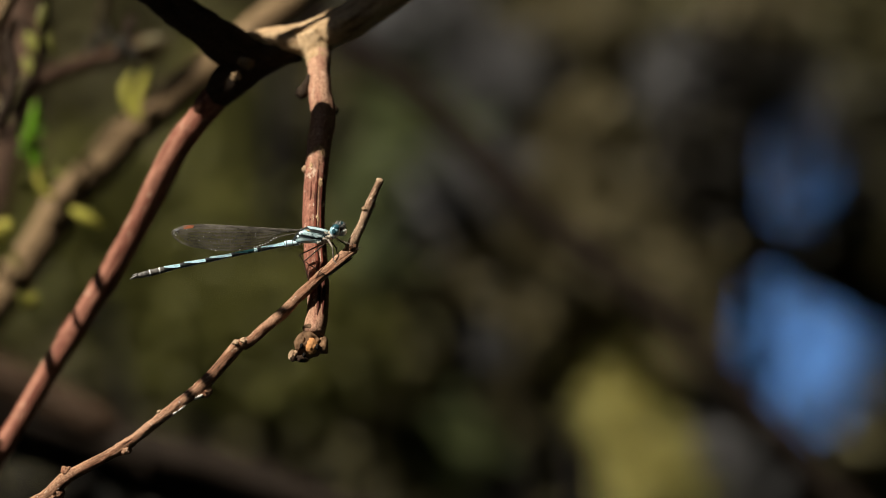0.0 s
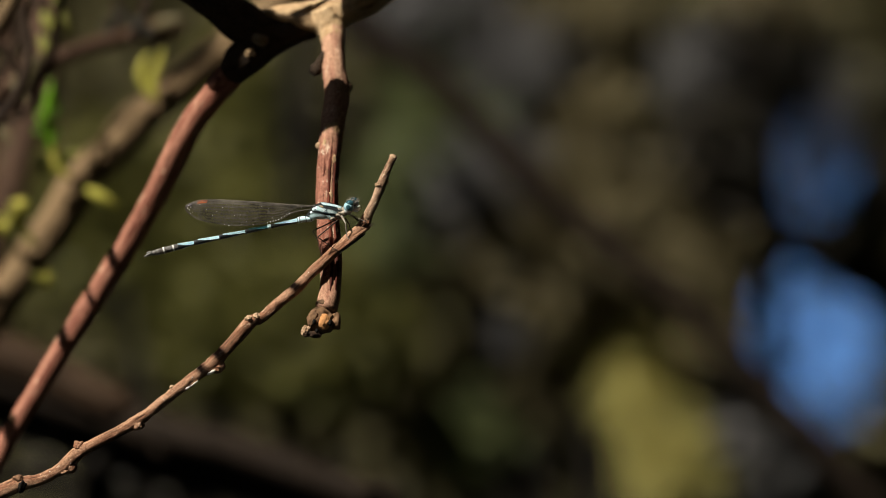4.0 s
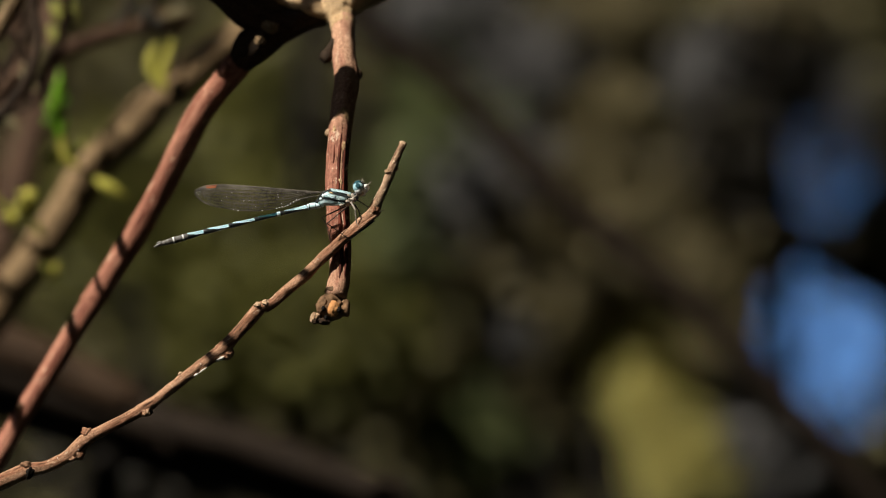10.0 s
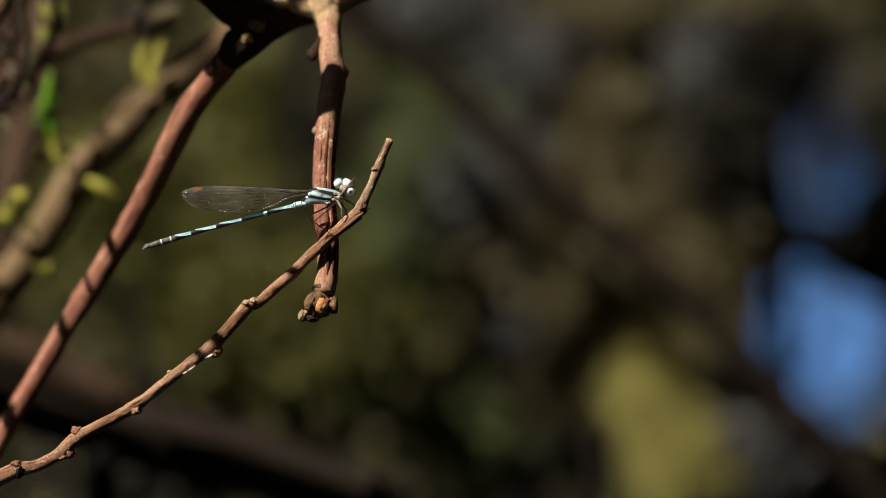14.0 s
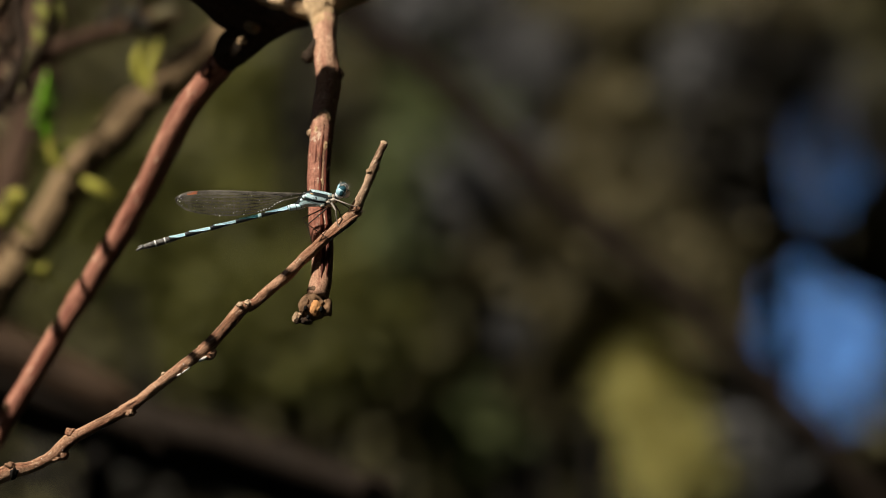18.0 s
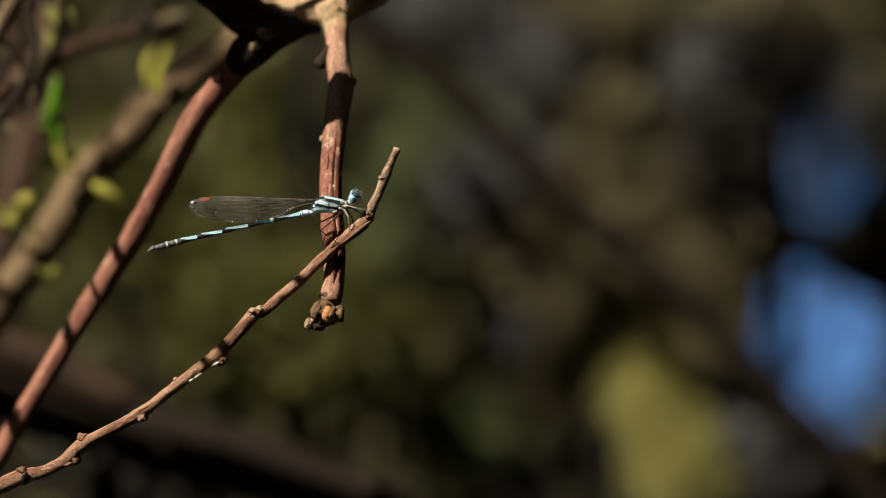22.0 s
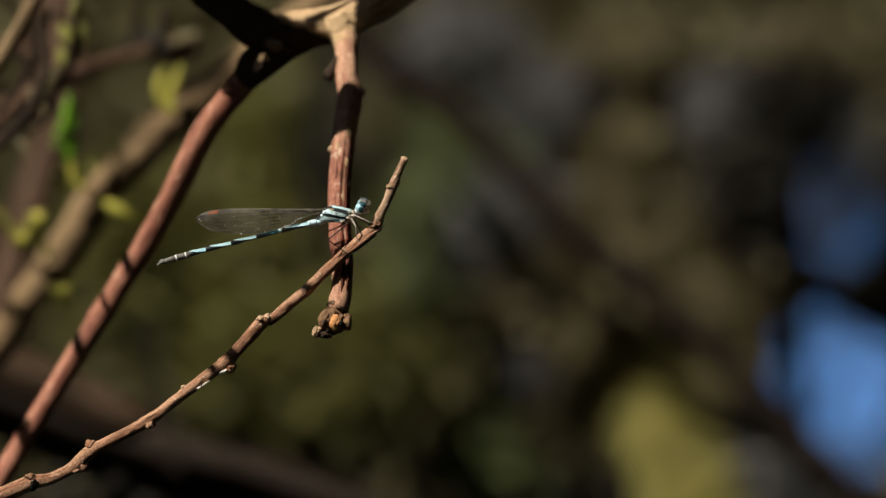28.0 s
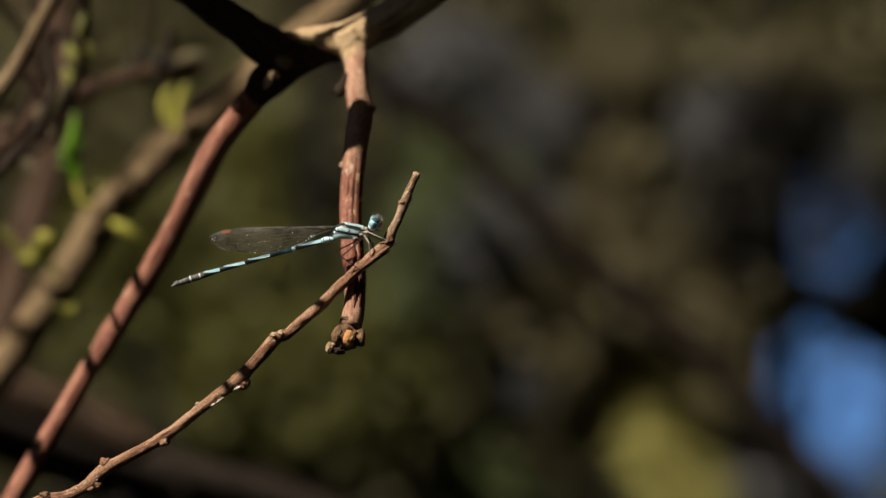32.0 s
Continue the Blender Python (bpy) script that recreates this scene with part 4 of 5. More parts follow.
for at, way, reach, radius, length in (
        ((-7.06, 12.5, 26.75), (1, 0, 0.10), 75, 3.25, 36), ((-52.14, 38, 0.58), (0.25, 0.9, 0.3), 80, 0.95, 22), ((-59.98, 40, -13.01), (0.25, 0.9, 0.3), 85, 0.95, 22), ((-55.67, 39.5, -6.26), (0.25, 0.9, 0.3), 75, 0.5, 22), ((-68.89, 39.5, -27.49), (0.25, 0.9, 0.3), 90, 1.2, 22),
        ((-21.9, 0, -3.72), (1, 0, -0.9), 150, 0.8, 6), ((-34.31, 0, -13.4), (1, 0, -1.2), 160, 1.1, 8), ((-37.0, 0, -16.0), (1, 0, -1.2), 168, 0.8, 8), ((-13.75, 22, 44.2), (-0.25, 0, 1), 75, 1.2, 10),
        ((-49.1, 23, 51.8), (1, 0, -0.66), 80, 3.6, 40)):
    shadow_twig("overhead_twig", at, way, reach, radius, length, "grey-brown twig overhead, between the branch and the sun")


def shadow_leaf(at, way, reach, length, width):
    """An unseen broad leaf on a thin stalk, added square to the sun to cast shade."""
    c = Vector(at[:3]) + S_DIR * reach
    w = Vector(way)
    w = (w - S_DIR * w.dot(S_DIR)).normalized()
    ob = thing("shading_leaf", c - w * length, "unseen leaf added overhead to shade the branch", "leaf", "leaves overhead")
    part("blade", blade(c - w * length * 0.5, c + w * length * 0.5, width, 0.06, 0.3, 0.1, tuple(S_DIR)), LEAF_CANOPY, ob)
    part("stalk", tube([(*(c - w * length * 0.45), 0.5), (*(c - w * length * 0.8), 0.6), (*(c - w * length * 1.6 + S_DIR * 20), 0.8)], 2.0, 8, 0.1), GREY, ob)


# invented leaves that darken the fork, its limbs and the tan branch
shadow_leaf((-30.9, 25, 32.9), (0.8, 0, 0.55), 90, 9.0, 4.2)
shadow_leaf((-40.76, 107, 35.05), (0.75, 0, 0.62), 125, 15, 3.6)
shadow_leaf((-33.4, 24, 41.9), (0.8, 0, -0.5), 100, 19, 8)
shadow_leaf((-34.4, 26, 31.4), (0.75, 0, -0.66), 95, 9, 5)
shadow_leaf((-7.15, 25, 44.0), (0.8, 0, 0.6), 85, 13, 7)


# ---- the damselfly ----
def wedge_band(pts, lift=0.025, n=7):
    """A patch on a segment, blunt at the body's end and pointed towards the tail, on the upper flanks."""
    bm = bmesh.new()
    line = spline(pts, 0.2)
    d = (Vector(line[-1][:3]) - Vector(line[0][:3])).normalized()
    out = Vector((0, -1, 0))
    up = out.cross(d).normalized()
    if up.z < 0:
        up = -up
    rows = []
    for i, q in enumerate(line):
        u = i / (len(line) - 1)
        low = -28 + 80 * max(0.0, u - 0.12) ** 1.3
        row = []
        for j in range(n):
            a = radians(low + (180 - 2 * low) * j / (n - 1))
            row.append(bm.verts.new(Vector(q[:3]) + out * (math.cos(a) * (q[3] + lift)) + up * (math.sin(a) * (q[3] + lift))))
        rows.append(row)
    for a, b in zip(rows, rows[1:]):
        for j in range(n - 1):
            bm.faces.new((a[j], a[j + 1], b[j + 1], b[j]))
    bmesh.ops.solidify(bm, geom=bm.faces[:], thickness=0.03)
    bmesh.ops.recalc_face_normals(bm, faces=bm.faces)
    return bm


NECK = (-14.01, 0, 9.22)
WAIST = (-19.33, 0, 7.62)
WING_ROOT = (-18.44, 0, 9.4)


def wing(parent, tilt, side, drop, hind):
    """One folded wing: clear membrane, dark veins, a red stigma near the tip."""
    y0 = side * (0.35 if hind else 0.2)
    sag = side * (0.65 if hind else 0.35)
    root = Vector(WING_ROOT) + Vector((0.0 if not hind else -0.7, y0, -drop * 0.5))
    span = 20.7 - (0.8 if hind else 0.0)

    def at(u, v):
        """u from root to tip, v from the front edge (0) to the rear edge (1)."""
        top = np.interp(u, (0, 0.2, 0.41, 0.63, 0.78, 0.90, 1), (0.1, 0.38, 0.78, 1.12, 1.30, 1.16, 0.80))
        low = np.interp(u, (0, 0.12, 0.2, 0.26, 0.37, 0.52, 0.67, 0.84, 0.93, 1), (-0.25, -0.55, -0.95, -1.75, -2.35, -2.7, -2.55, -1.95, -1.35, -0.7))
        close = max(0.0, (u - 0.90) / 0.10)
        mid = top * 0.55 + low * 0.45
        w = math.sqrt(max(0, 1 - close * close))
        z = (mid + (top - mid) * w) * (1 - v) + (mid + (low - mid) * w) * v
        return root + Vector((-u * span, sag * math.sin(u * 2.2) + 0.08 * math.sin(v * 9 + u * 25), z - drop * u + tilt * u))

    bm = bmesh.new()
    nu, nv = 48, 10
    g = [[bm.verts.new(at(1 - (1 - i / nu) ** 2.0, j / nv)) for j in range(nv + 1)] for i in range(nu + 1)]
    for i in range(nu):
        for j in range(nv):
            bm.faces.new((g[i][j], g[i + 1][j], g[i + 1][j + 1], g[i][j + 1]))
    bmesh.ops.remove_doubles(bm, verts=bm.verts, dist=0.001)
    ob = part("hind_wing" if hind else "forewing", bm, MEMBRANE, parent, "clear smoky wing with a fine net of dark veins", True, WING_ROOT)
    bm = bmesh.new()
    rng = random.Random(hind * 7 + int(side) + 3)

    def line(pts, r):
        tube([(*p, r) for p in pts], 0.7, 4, 0, 0, 0, 1.0, bm)

    for v, u0, u1, r in ((0.0, 0, 1, 0.055), (1.0, 0, 1, 0.035), (0.10, 0.02, 0.97, 0.04), (0.24, 0.04, 0.97, 0.035), (0.40, 0.10, 0.96, 0.028), (0.56, 0.16, 0.94, 0.026), (0.72, 0.2, 0.90, 0.024), (0.86, 0.25, 0.84, 0.022)):
        line([at(u0 + (u1 - u0) * (1 - (1 - i / 24) ** 1.7), v) for i in range(25)], r)
    for i in range(34):
        u = 0.14 + 0.83 * i / 34
        steps = (0.0, 0.10, 0.24, 0.40, 0.56, 0.72, 0.86, 1.0)
        for a, b in zip(steps, steps[1:]):
            if a > 0 and (u < 0.2 + a * 0.25 or u > 0.99 - a * 0.1):
                continue
            s = u + rng.uniform(-0.010, 0.010)
            line([at(s, a), at(s + 0.004, (a + b) / 2), at(s, b)], 0.018)
    part("vein_net", bm, VEIN, ob, "dark net of veins")
    bm = bmesh.new()
    c = [[bm.verts.new(at(u, v) + Vector((0, o, 0))) for u, v in ((0.83, 0.0), (0.87, 0.0), (0.91, 0.01), (0.905, 0.07), (0.87, 0.065), (0.835, 0.065))] for o in (-0.05, 0.05)]
    bm.faces.new(c[0])
    bm.faces.new(c[1][::-1])
    for i in range(6):
        bm.faces.new((c[0][i], c[1][i], c[1][(i + 1) % 6], c[0][(i + 1) % 6]))
    bmesh.ops.recalc_face_normals(bm, faces=bm.faces)
    part("stigma", bm, STIGMA, ob, "reddish brown stigma cell", False)
    # the wing's sparkle is painted here as small white lumps
    if side < 0:
        bm = bmesh.new()
        for u, v in ([(0.18 + 0.022 * i, 1.0) for i in range(9)] + [(0.47, 1.0), (0.66, 1.0), (0.985, 0.3), (0.97, 0.5), (0.96, 0.2)]) if hind else [(0.12, 0.4), (0.22, 0.15), (0.98, 0.3)]:
            lump(at(u, v), (0.11, 0.09, 0.09), 0.2, u, 1, (0, 0, 0), 1.0, bm)
        for k in range(15 if hind else 7):
            lump(at(rng.uniform(0.3, 0.97), rng.uniform(0.1, 1.0)) + Vector((0, -0.03, 0)), (0.05, 0.03, 0.045), 0.2, k, 1, (0, 0, 0), 1.0, bm)
        part("specks", bm, SPECK, ob, "white dots painted as glints on the wing")
    return ob


def leg(name, parent, joints, mat, spines=True, pivot=None):
    """A leg with straight pieces between its joints (x, y, z, radius), and stiff bristles along it."""
    pts = []
    for a, b in zip(joints, joints[1:]):
        pts += [tuple(p + (q - p) * k for p, q in zip(a, b)) for k in (0.0, 0.12, 0.5, 0.88)]
    pts.append(joints[-1])
    bm = tube(pts, 0.4, 8, 0.06, 0, 1.0)
    if spines:
        rng = random.Random(len(name))
        line = spline(pts, 0.9)
        for q in line[3:-1]:
            c = Vector(q[:3])
            e = Vector((rng.uniform(-1, 1), rng.uniform(-0.6, 0.2), rng.uniform(-1, 0.3))).normalized() * 0.42
            tube([(*c, 0.03), (*(c + e * 0.5), 0.025), (*(c + e), 0.02)], 0.3, 4, 0, 0, 0, 1.0, bm)
    return part(name, bm, mat, parent, "", True, pivot)


def plate(core, upper, lower, side, lift=0.07):
    """A thin plate that lies on the flank of a swept form, between two edges given as (x, z)."""
    bm = bmesh.new()
    cx = [q[0] for q in core]
    rows = []
    n = 4
    count = 16
    lines = []
    for e in (upper, lower):
        f = np.linspace(0, len(e) - 1, count)
        lines.append([(np.interp(k, range(len(e)), [p[0] for p in e]), np.interp(k, range(len(e)), [p[1] for p in e])) for k in f])
    for a, b in zip(*lines):
        row = []
        for j in range(n + 1):
            x, z = (p + (q - p) * j / n for p, q in zip(a, b))
            r = float(np.interp(x, cx, [q[3] for q in core])) + lift
            d = max(-0.985, min(0.985, (z - float(np.interp(x, cx, [q[2] for q in core]))) / r))
            row.append(bm.verts.new((x, side * (0.82 * r * (1 - d * d) ** 0.33), z)))
        rows.append(row)
    for a, b in zip(rows, rows[1:]):
        for j in range(n):
            bm.faces.new((a[j], a[j + 1], b[j + 1], b[j]))
    bmesh.ops.solidify(bm, geom=bm.faces[:], thickness=0.05)
    bmesh.ops.recalc_face_normals(bm, faces=bm.faces)
    return bm


def damselfly():
    ob = thing("damselfly", (-16.49, 0, 8.42), "slender pale blue damselfly banded with black, perched on a twig", "insect")
    core = [(-20.07, 0, 7.58, 0.443), (-19.45, 0, 8.02, 0.709), (-18.56, 0, 8.6, 1.08), (-17.41, 0, 8.77, 1.34), (-15.81, 0, 8.63, 1.20), (-14.84, 0, 8.63, 0.95), (-14.13, 0, 8.67, 0.68), (-13.59, 0, 8.98, 0.42)]
    th = part("thorax", tube(core, 0.15, 30, 0.02, 0.01, 1.0, 1.0, None, 1.2, 0.82), BODY_BLACK, ob, "black thorax with pale blue panels")
    shoulder = ([(-18.0, 10.18), (-16.85, 10.03), (-15.52, 9.76), (-14.55, 9.46)], [(-17.56, 9.69), (-16.67, 9.56), (-15.52, 9.29), (-14.64, 9.06)])
    flank = ([(-18.98, 9.30), (-18.27, 9.66), (-17.65, 9.38), (-16.59, 9.03), (-15.17, 8.67)], [(-19.07, 8.81), (-18.27, 8.70), (-17.3, 8.43), (-16.32, 8.29), (-15.35, 8.20)])
    belly = ([(-19.78, 8.02), (-19.07, 8.50), (-18.01, 8.30), (-16.77, 7.99), (-15.7, 7.87)], [(-19.6, 7.62), (-18.63, 7.46), (-17.66, 7.40), (-16.68, 7.45), (-15.88, 7.61)])
    throat = ([(-15.08, 8.58), (-14.46, 8.53), (-13.84, 8.22)], [(-15.17, 8.05), (-14.55, 7.86), (-14.0, 7.95)])
    for upper, lower in (shoulder, flank, belly, throat):
        for side in (-1, 1):
            part("panel", plate(core, upper, lower, side), BODY_CREAM if upper is throat[0] else BODY_PALE, th, "cream front panel" if upper is throat[0] else "pale blue side panel")
    part("amber_spot", lump((-17.72, -1.06, 9.44), (0.34, 0.06, 0.10), 0.2, 3.5, 3, (0, 22, 0)), AMBER, th, "small amber spot")
    part("cross_line", tube([(-16.9, -1.08, 9.0, 0.03), (-17.2, -1.24, 8.72, 0.035), (-17.6, -1.22, 8.4, 0.03)], 0.2, 6, 0.1), BODY_BLACK, th, "black cross line")
    part("shoulder", lump((-18.6, 0, 9.45), (0.42, 0.42, 0.28), 0.3, 1.0, 3, (0, 20, 0)), BODY_TAIL, th, "brown wing base")
    part("chest", lump((-15.34, 0, 7.98), (1.0, 0.7, 0.5), 0.35, 2.0, 3, (0, 20, 0)), BODY_CREAM, th, "cream underside")
    part("hip", lump((-14.36, -0.5, 8.42), (0.50, 0.40, 0.32), 0.3, 3.0, 3), BODY_CREAM, th)
    part("hip", lump((-16.04, -0.5, 7.53), (0.55, 0.45, 0.3), 0.3, 4.0, 3), BODY_CREAM, th)
    for c, size, seed in (((-14.98, -0.55, 9.04), (0.42, 0.3, 0.28), 5.0), ((-14.45, -0.4, 8.95), (0.36, 0.3, 0.38), 6.0), ((-15.15, -0.7, 8.06), (0.5, 0.3, 0.26), 7.0)):
        part("plate", lump(c, size, 0.25, seed, 3, (0, 25, 0)), BODY_CREAM, th, "cream collar plate")
    for c, size, seed in (((-18.92, -0.80, 8.98), (0.26, 0.16, 0.30), 8.0), ((-19.28, -0.55, 8.5), (0.26, 0.16, 0.26), 9.0)):
        part("plate", lump(c, size, 0.2, seed, 3, (0, -25, 0)), BODY_PALE, th, "pale rear plate below the wings")
    part("neck", tube([(-14.72, 0, 8.78, 0.532), (-14.1, 0, 9.09, 0.399), (-13.56, 0, 9.31, 0.443)], 0.2, 12, 0.05), BODY_BLACK, th, "dark neck")
    # abdomen: ten segments, each with its dark end ring
    ab = part("abdomen", tube([(-18.97, 0, 7.76, 0.461), (-19.5, 0, 7.62, 0.55), (-20.21, 0, 7.52, 0.479), (-20.92, 0, 7.43, 0.496), (-21.45, 0, 7.34, 0.47)], 0.2, 14, 0.02), BODY_BLUE, ob, "long thin pale blue abdomen with black rings", True, WAIST)
    spans = [((541, 358.4, 4.9), (501, 366.5, 3.7), BODY_BLUE, True), ((500, 366.7, 3.9), (494, 367.8, 4.2), BODY_BLACK, False), ((494, 367.8, 4.2), (488, 369, 4.2), BODY_BLUE, False), ((488, 369, 4.0), (455, 375.3, 3.8), BODY_TEAL, True), ((455, 375.3, 4.0), (448, 376.6, 4.2), BODY_BLACK, False),
             ((448, 376.6, 3.8), (409, 384.4, 4.4), BODY_BLUE, True), ((409, 384.4, 4.5), (402, 385.8, 4.4), BODY_BLACK, False), ((402, 385.8, 4.0), (365, 393, 4.6), BODY_BLUE, True), ((365, 393, 4.7), (357, 394.6, 4.6), BODY_BLACK, False),
             ((357, 394.6, 4.4), (329, 400.8, 5.3), BODY_BLUE, True), ((329, 400.8, 5.2), (322, 402.6, 5.4), BODY_TAIL, False), ((322, 402.6, 5.9), (319.5, 403.2, 5.9), WHITE_RING, False), ((319.5, 403.2, 5.5), (305, 406.6, 5.8), BODY_TAIL, True), ((305, 406.6, 6.3), (302.5, 407.2, 6.3), WHITE_RING, False),
             ((302.5, 407.2, 5.6), (290, 410, 5.2), BODY_TAIL, True), ((290, 410, 5.2), (279, 412.4, 3.4), BODY_TAIL, False)]
    for (x0, y0, r0), (x1, y1, r1), mat, top in spans:
        s = 0.08866
        if mat in (BODY_BLUE, BODY_TEAL) and top:
            r0, r1 = r0 * 0.80, r1 * 1.08
        p = [((x0 - 784) * s, 0, (441 - y0) * s, r0 * s), ((x0 * 0.5 + x1 * 0.5 - 784) * s, 0, (441 - (y0 + y1) * 0.5) * s, (r0 + r1) * 0.49 * s), ((x1 - 784) * s, 0, (441 - y1) * s, r1 * s)]
        name = "ring" if mat in (BODY_BLACK, WHITE_RING) else "segment"
        wedge = top and mat is not BODY_TAIL
        sg = part(name, tube(p, 0.25, 14, 0.015, 0, x0 * 0.1), BODY_BLACK if wedge else mat, ab)
        if wedge:
            part("blue_wedge", wedge_band([(q[0], 0, q[2], q[3]) for q in p]), mat, sg, "pale blue wedge narrowing towards the tail" if mat is BODY_BLUE else "dark teal wedge")
    for p in ([(-19.42, 0, 7.66, 0.559), (-19.5, 0, 7.63, 0.567)], [(-20.13, 0, 7.54, 0.496), (-20.23, 0, 7.52, 0.505)], [(-21.1, 0, 7.4, 0.514), (-21.21, 0, 7.39, 0.505)]):
        part("joint", tube(p, 0.05, 14, 0.01), BODY_BLACK, ab, "thin black joint line")
    for a, b in (((-44.58, -0.3, 2.66), (-45.73, -0.4, 2.13)), ((-44.61, 0.3, 2.57), (-45.58, 0.4, 2.04)), ((-44.59, -0.2, 2.84), (-45.38, -0.3, 2.66))):
        m_ = tuple((p + q) / 2 for p, q in zip(a, b))
        part("tail_clasper", tube([(*a, 0.22), (*m_, 0.16), (*b, 0.06)], 0.2, 8, 0.05), BODY_TAIL, ab, "small tail clasper")
    wings = [wing(ob, 0.0, s, d, h) for s, d, h in ((-1, 0.05, False), (1, -0.05, False), (-1, 0.15, True), (1, 0.10, True))]
    # head: origin at the neck
    hd = part("head", lump((-13.03, 0, 9.22), (0.62, 1.2, 0.62), 0.1, 2.0, 4), BODY_BLACK, ob, "dark head with big teal eyes and a pale face", True, NECK)
    for s in (-1, 1):
        eye = part("eye", lump(Vector((-13.03, 0, 9.31)) + Vector((0, s * 1.16, 0.05)), (0.84, 0.80, 0.86), 0.01, 1.0, 4), EYE_TEAL, hd, "round glossy teal eye")
        part("eye_cap", lump(Vector((-12.94, 0, 9.49)) + Vector((0.06, s * 1.06, 0.36)), (0.72, 0.72, 0.60), 0.01, 1.0, 3), EYE_DARK, eye, "dark upper part of the eye")
        part("eye_underside", lump(Vector((-13.12, 0, 9.13)) + Vector((0.0, s * 1.14, -0.16)), (0.73, 0.66, 0.72), 0.01, 1.0, 3), EYE_WHITE, eye, "whitish underside of the eye")
        part("pupil", lump(Vector((-12.99, 0, 9.31)) + Vector((0.12, s * 1.90, 0.08)), (0.36, 0.13, 0.46), 0.05, 1.0, 3), EYE_DARK, eye, "dark pupil spot")
        part("antenna", tube([(*(Vector((-12.5, 0, 9.57)) + Vector((0, s * 0.5, 0))), 0.05), (*(Vector((-11.88, 0, 10.02)) + Vector((0, s * 0.8, 0))), 0.03), (*(Vector((-11.35, 0, 10.28)) + Vector((0, s * 1.0, 0))), 0.02)], 0.3, 6, 0), BODY_BLACK, hd, "hair-thin antenna")
    part("brow", lump((-12.41, 0, 9.57), (0.45, 0.85, 0.35), 0.2, 3.0, 3), BODY_BLACK, hd)
    part("lip", lump((-12.06, 0, 9.04), (0.50, 0.85, 0.45), 0.2, 4.0, 3), WHITE_RING, hd, "white upper lip")
    part("jaw", lump((-12.28, 0, 8.87), (0.66, 0.74, 0.56), 0.1, 5.0, 3), EYE_WHITE, hd, "cream jaw")
    part("throat", lump((-13.3, 0, 8.51), (0.55, 0.7, 0.34), 0.2, 6.0, 3), BODY_CREAM, hd, "pale throat")
    rng = random.Random(4)
    bm = bmesh.new()
    for k in range(46):
        a = Vector((-12.94, 0, 9.49)) + Vector((rng.uniform(-0.6, 0.9), rng.uniform(-0.8, 0.8), 0.45))
        e = Vector((rng.uniform(-0.3, 0.7), rng.uniform(-0.5, 0.5), 0.9)).normalized() * rng.uniform(0.4, 0.8)
        tube([(*a, 0.009), (*(a + e * 0.6), 0.007), (*(a + e), 0.004)], 0.3, 3, 0, 0, 0, 1.0, bm)
    part("hair", bm, LEG_PALE, hd, "fine pale hairs on the head")
    # legs
    leg("hind_leg", ob, [(-15.18, -0.7, 7.3, 0.12), (-18.35, -2.0, 4.65, 0.085), (-15.73, -0.95, 2.78, 0.06), (-15.2, -0.9, 2.35, 0.05)], LEG_DARK)
    leg("hind_leg", ob, [(-15.56, 0.5, 7.3, 0.12), (-19.11, 0.4, 5.63, 0.085), (-18.4, 0.2, 4.21, 0.07), (-17.69, -0.3, 1.40, 0.06), (-17.4, -0.5, 0.95, 0.05)], LEG_DARK)
    leg("middle_leg", ob, [(-14.6, -0.8, 7.95, 0.19), (-13.95, -1.45, 6.76, 0.12), (-13.77, -0.95, 4.72, 0.075), (-13.3, -0.9, 4.1, 0.06)], LEG_PALE, False)
    leg("middle_leg", ob, [(-14.05, 0.6, 7.6, 0.13), (-13.44, 0.9, 6.67, 0.09), (-13.08, 0.2, 5.15, 0.07), (-12.7, -0.4, 4.9, 0.06)], LEG_DARK)
    near = leg("front_leg", ob, [(-14.26, -0.8, 8.59, 0.13), (-12.9, -1.3, 7.95, 0.105), (-11.63, -1.4, 7.40, 0.085), (-10.7, -1.15, 7.0, 0.05)], LEG_PALE, False, (-14.26, -0.8, 8.59))
    leg("front_leg", ob, [(-14.1, 0.7, 8.5, 0.12), (-13.05, 0.9, 7.95, 0.09), (-11.3, 0.2, 6.75, 0.07), (-10.2, -0.7, 6.5, 0.055), (-9.5, -0.9, 6.7, 0.05)], LEG_DARK)
    return ob, hd, ab, wings, near


FLY, HEAD, ABDOMEN, WINGS, FORELEG = damselfly()

# ---- bushes behind ----
def in_bush(x, y, z):
    return SUB @ (Vector((x, y, z)) * MM)


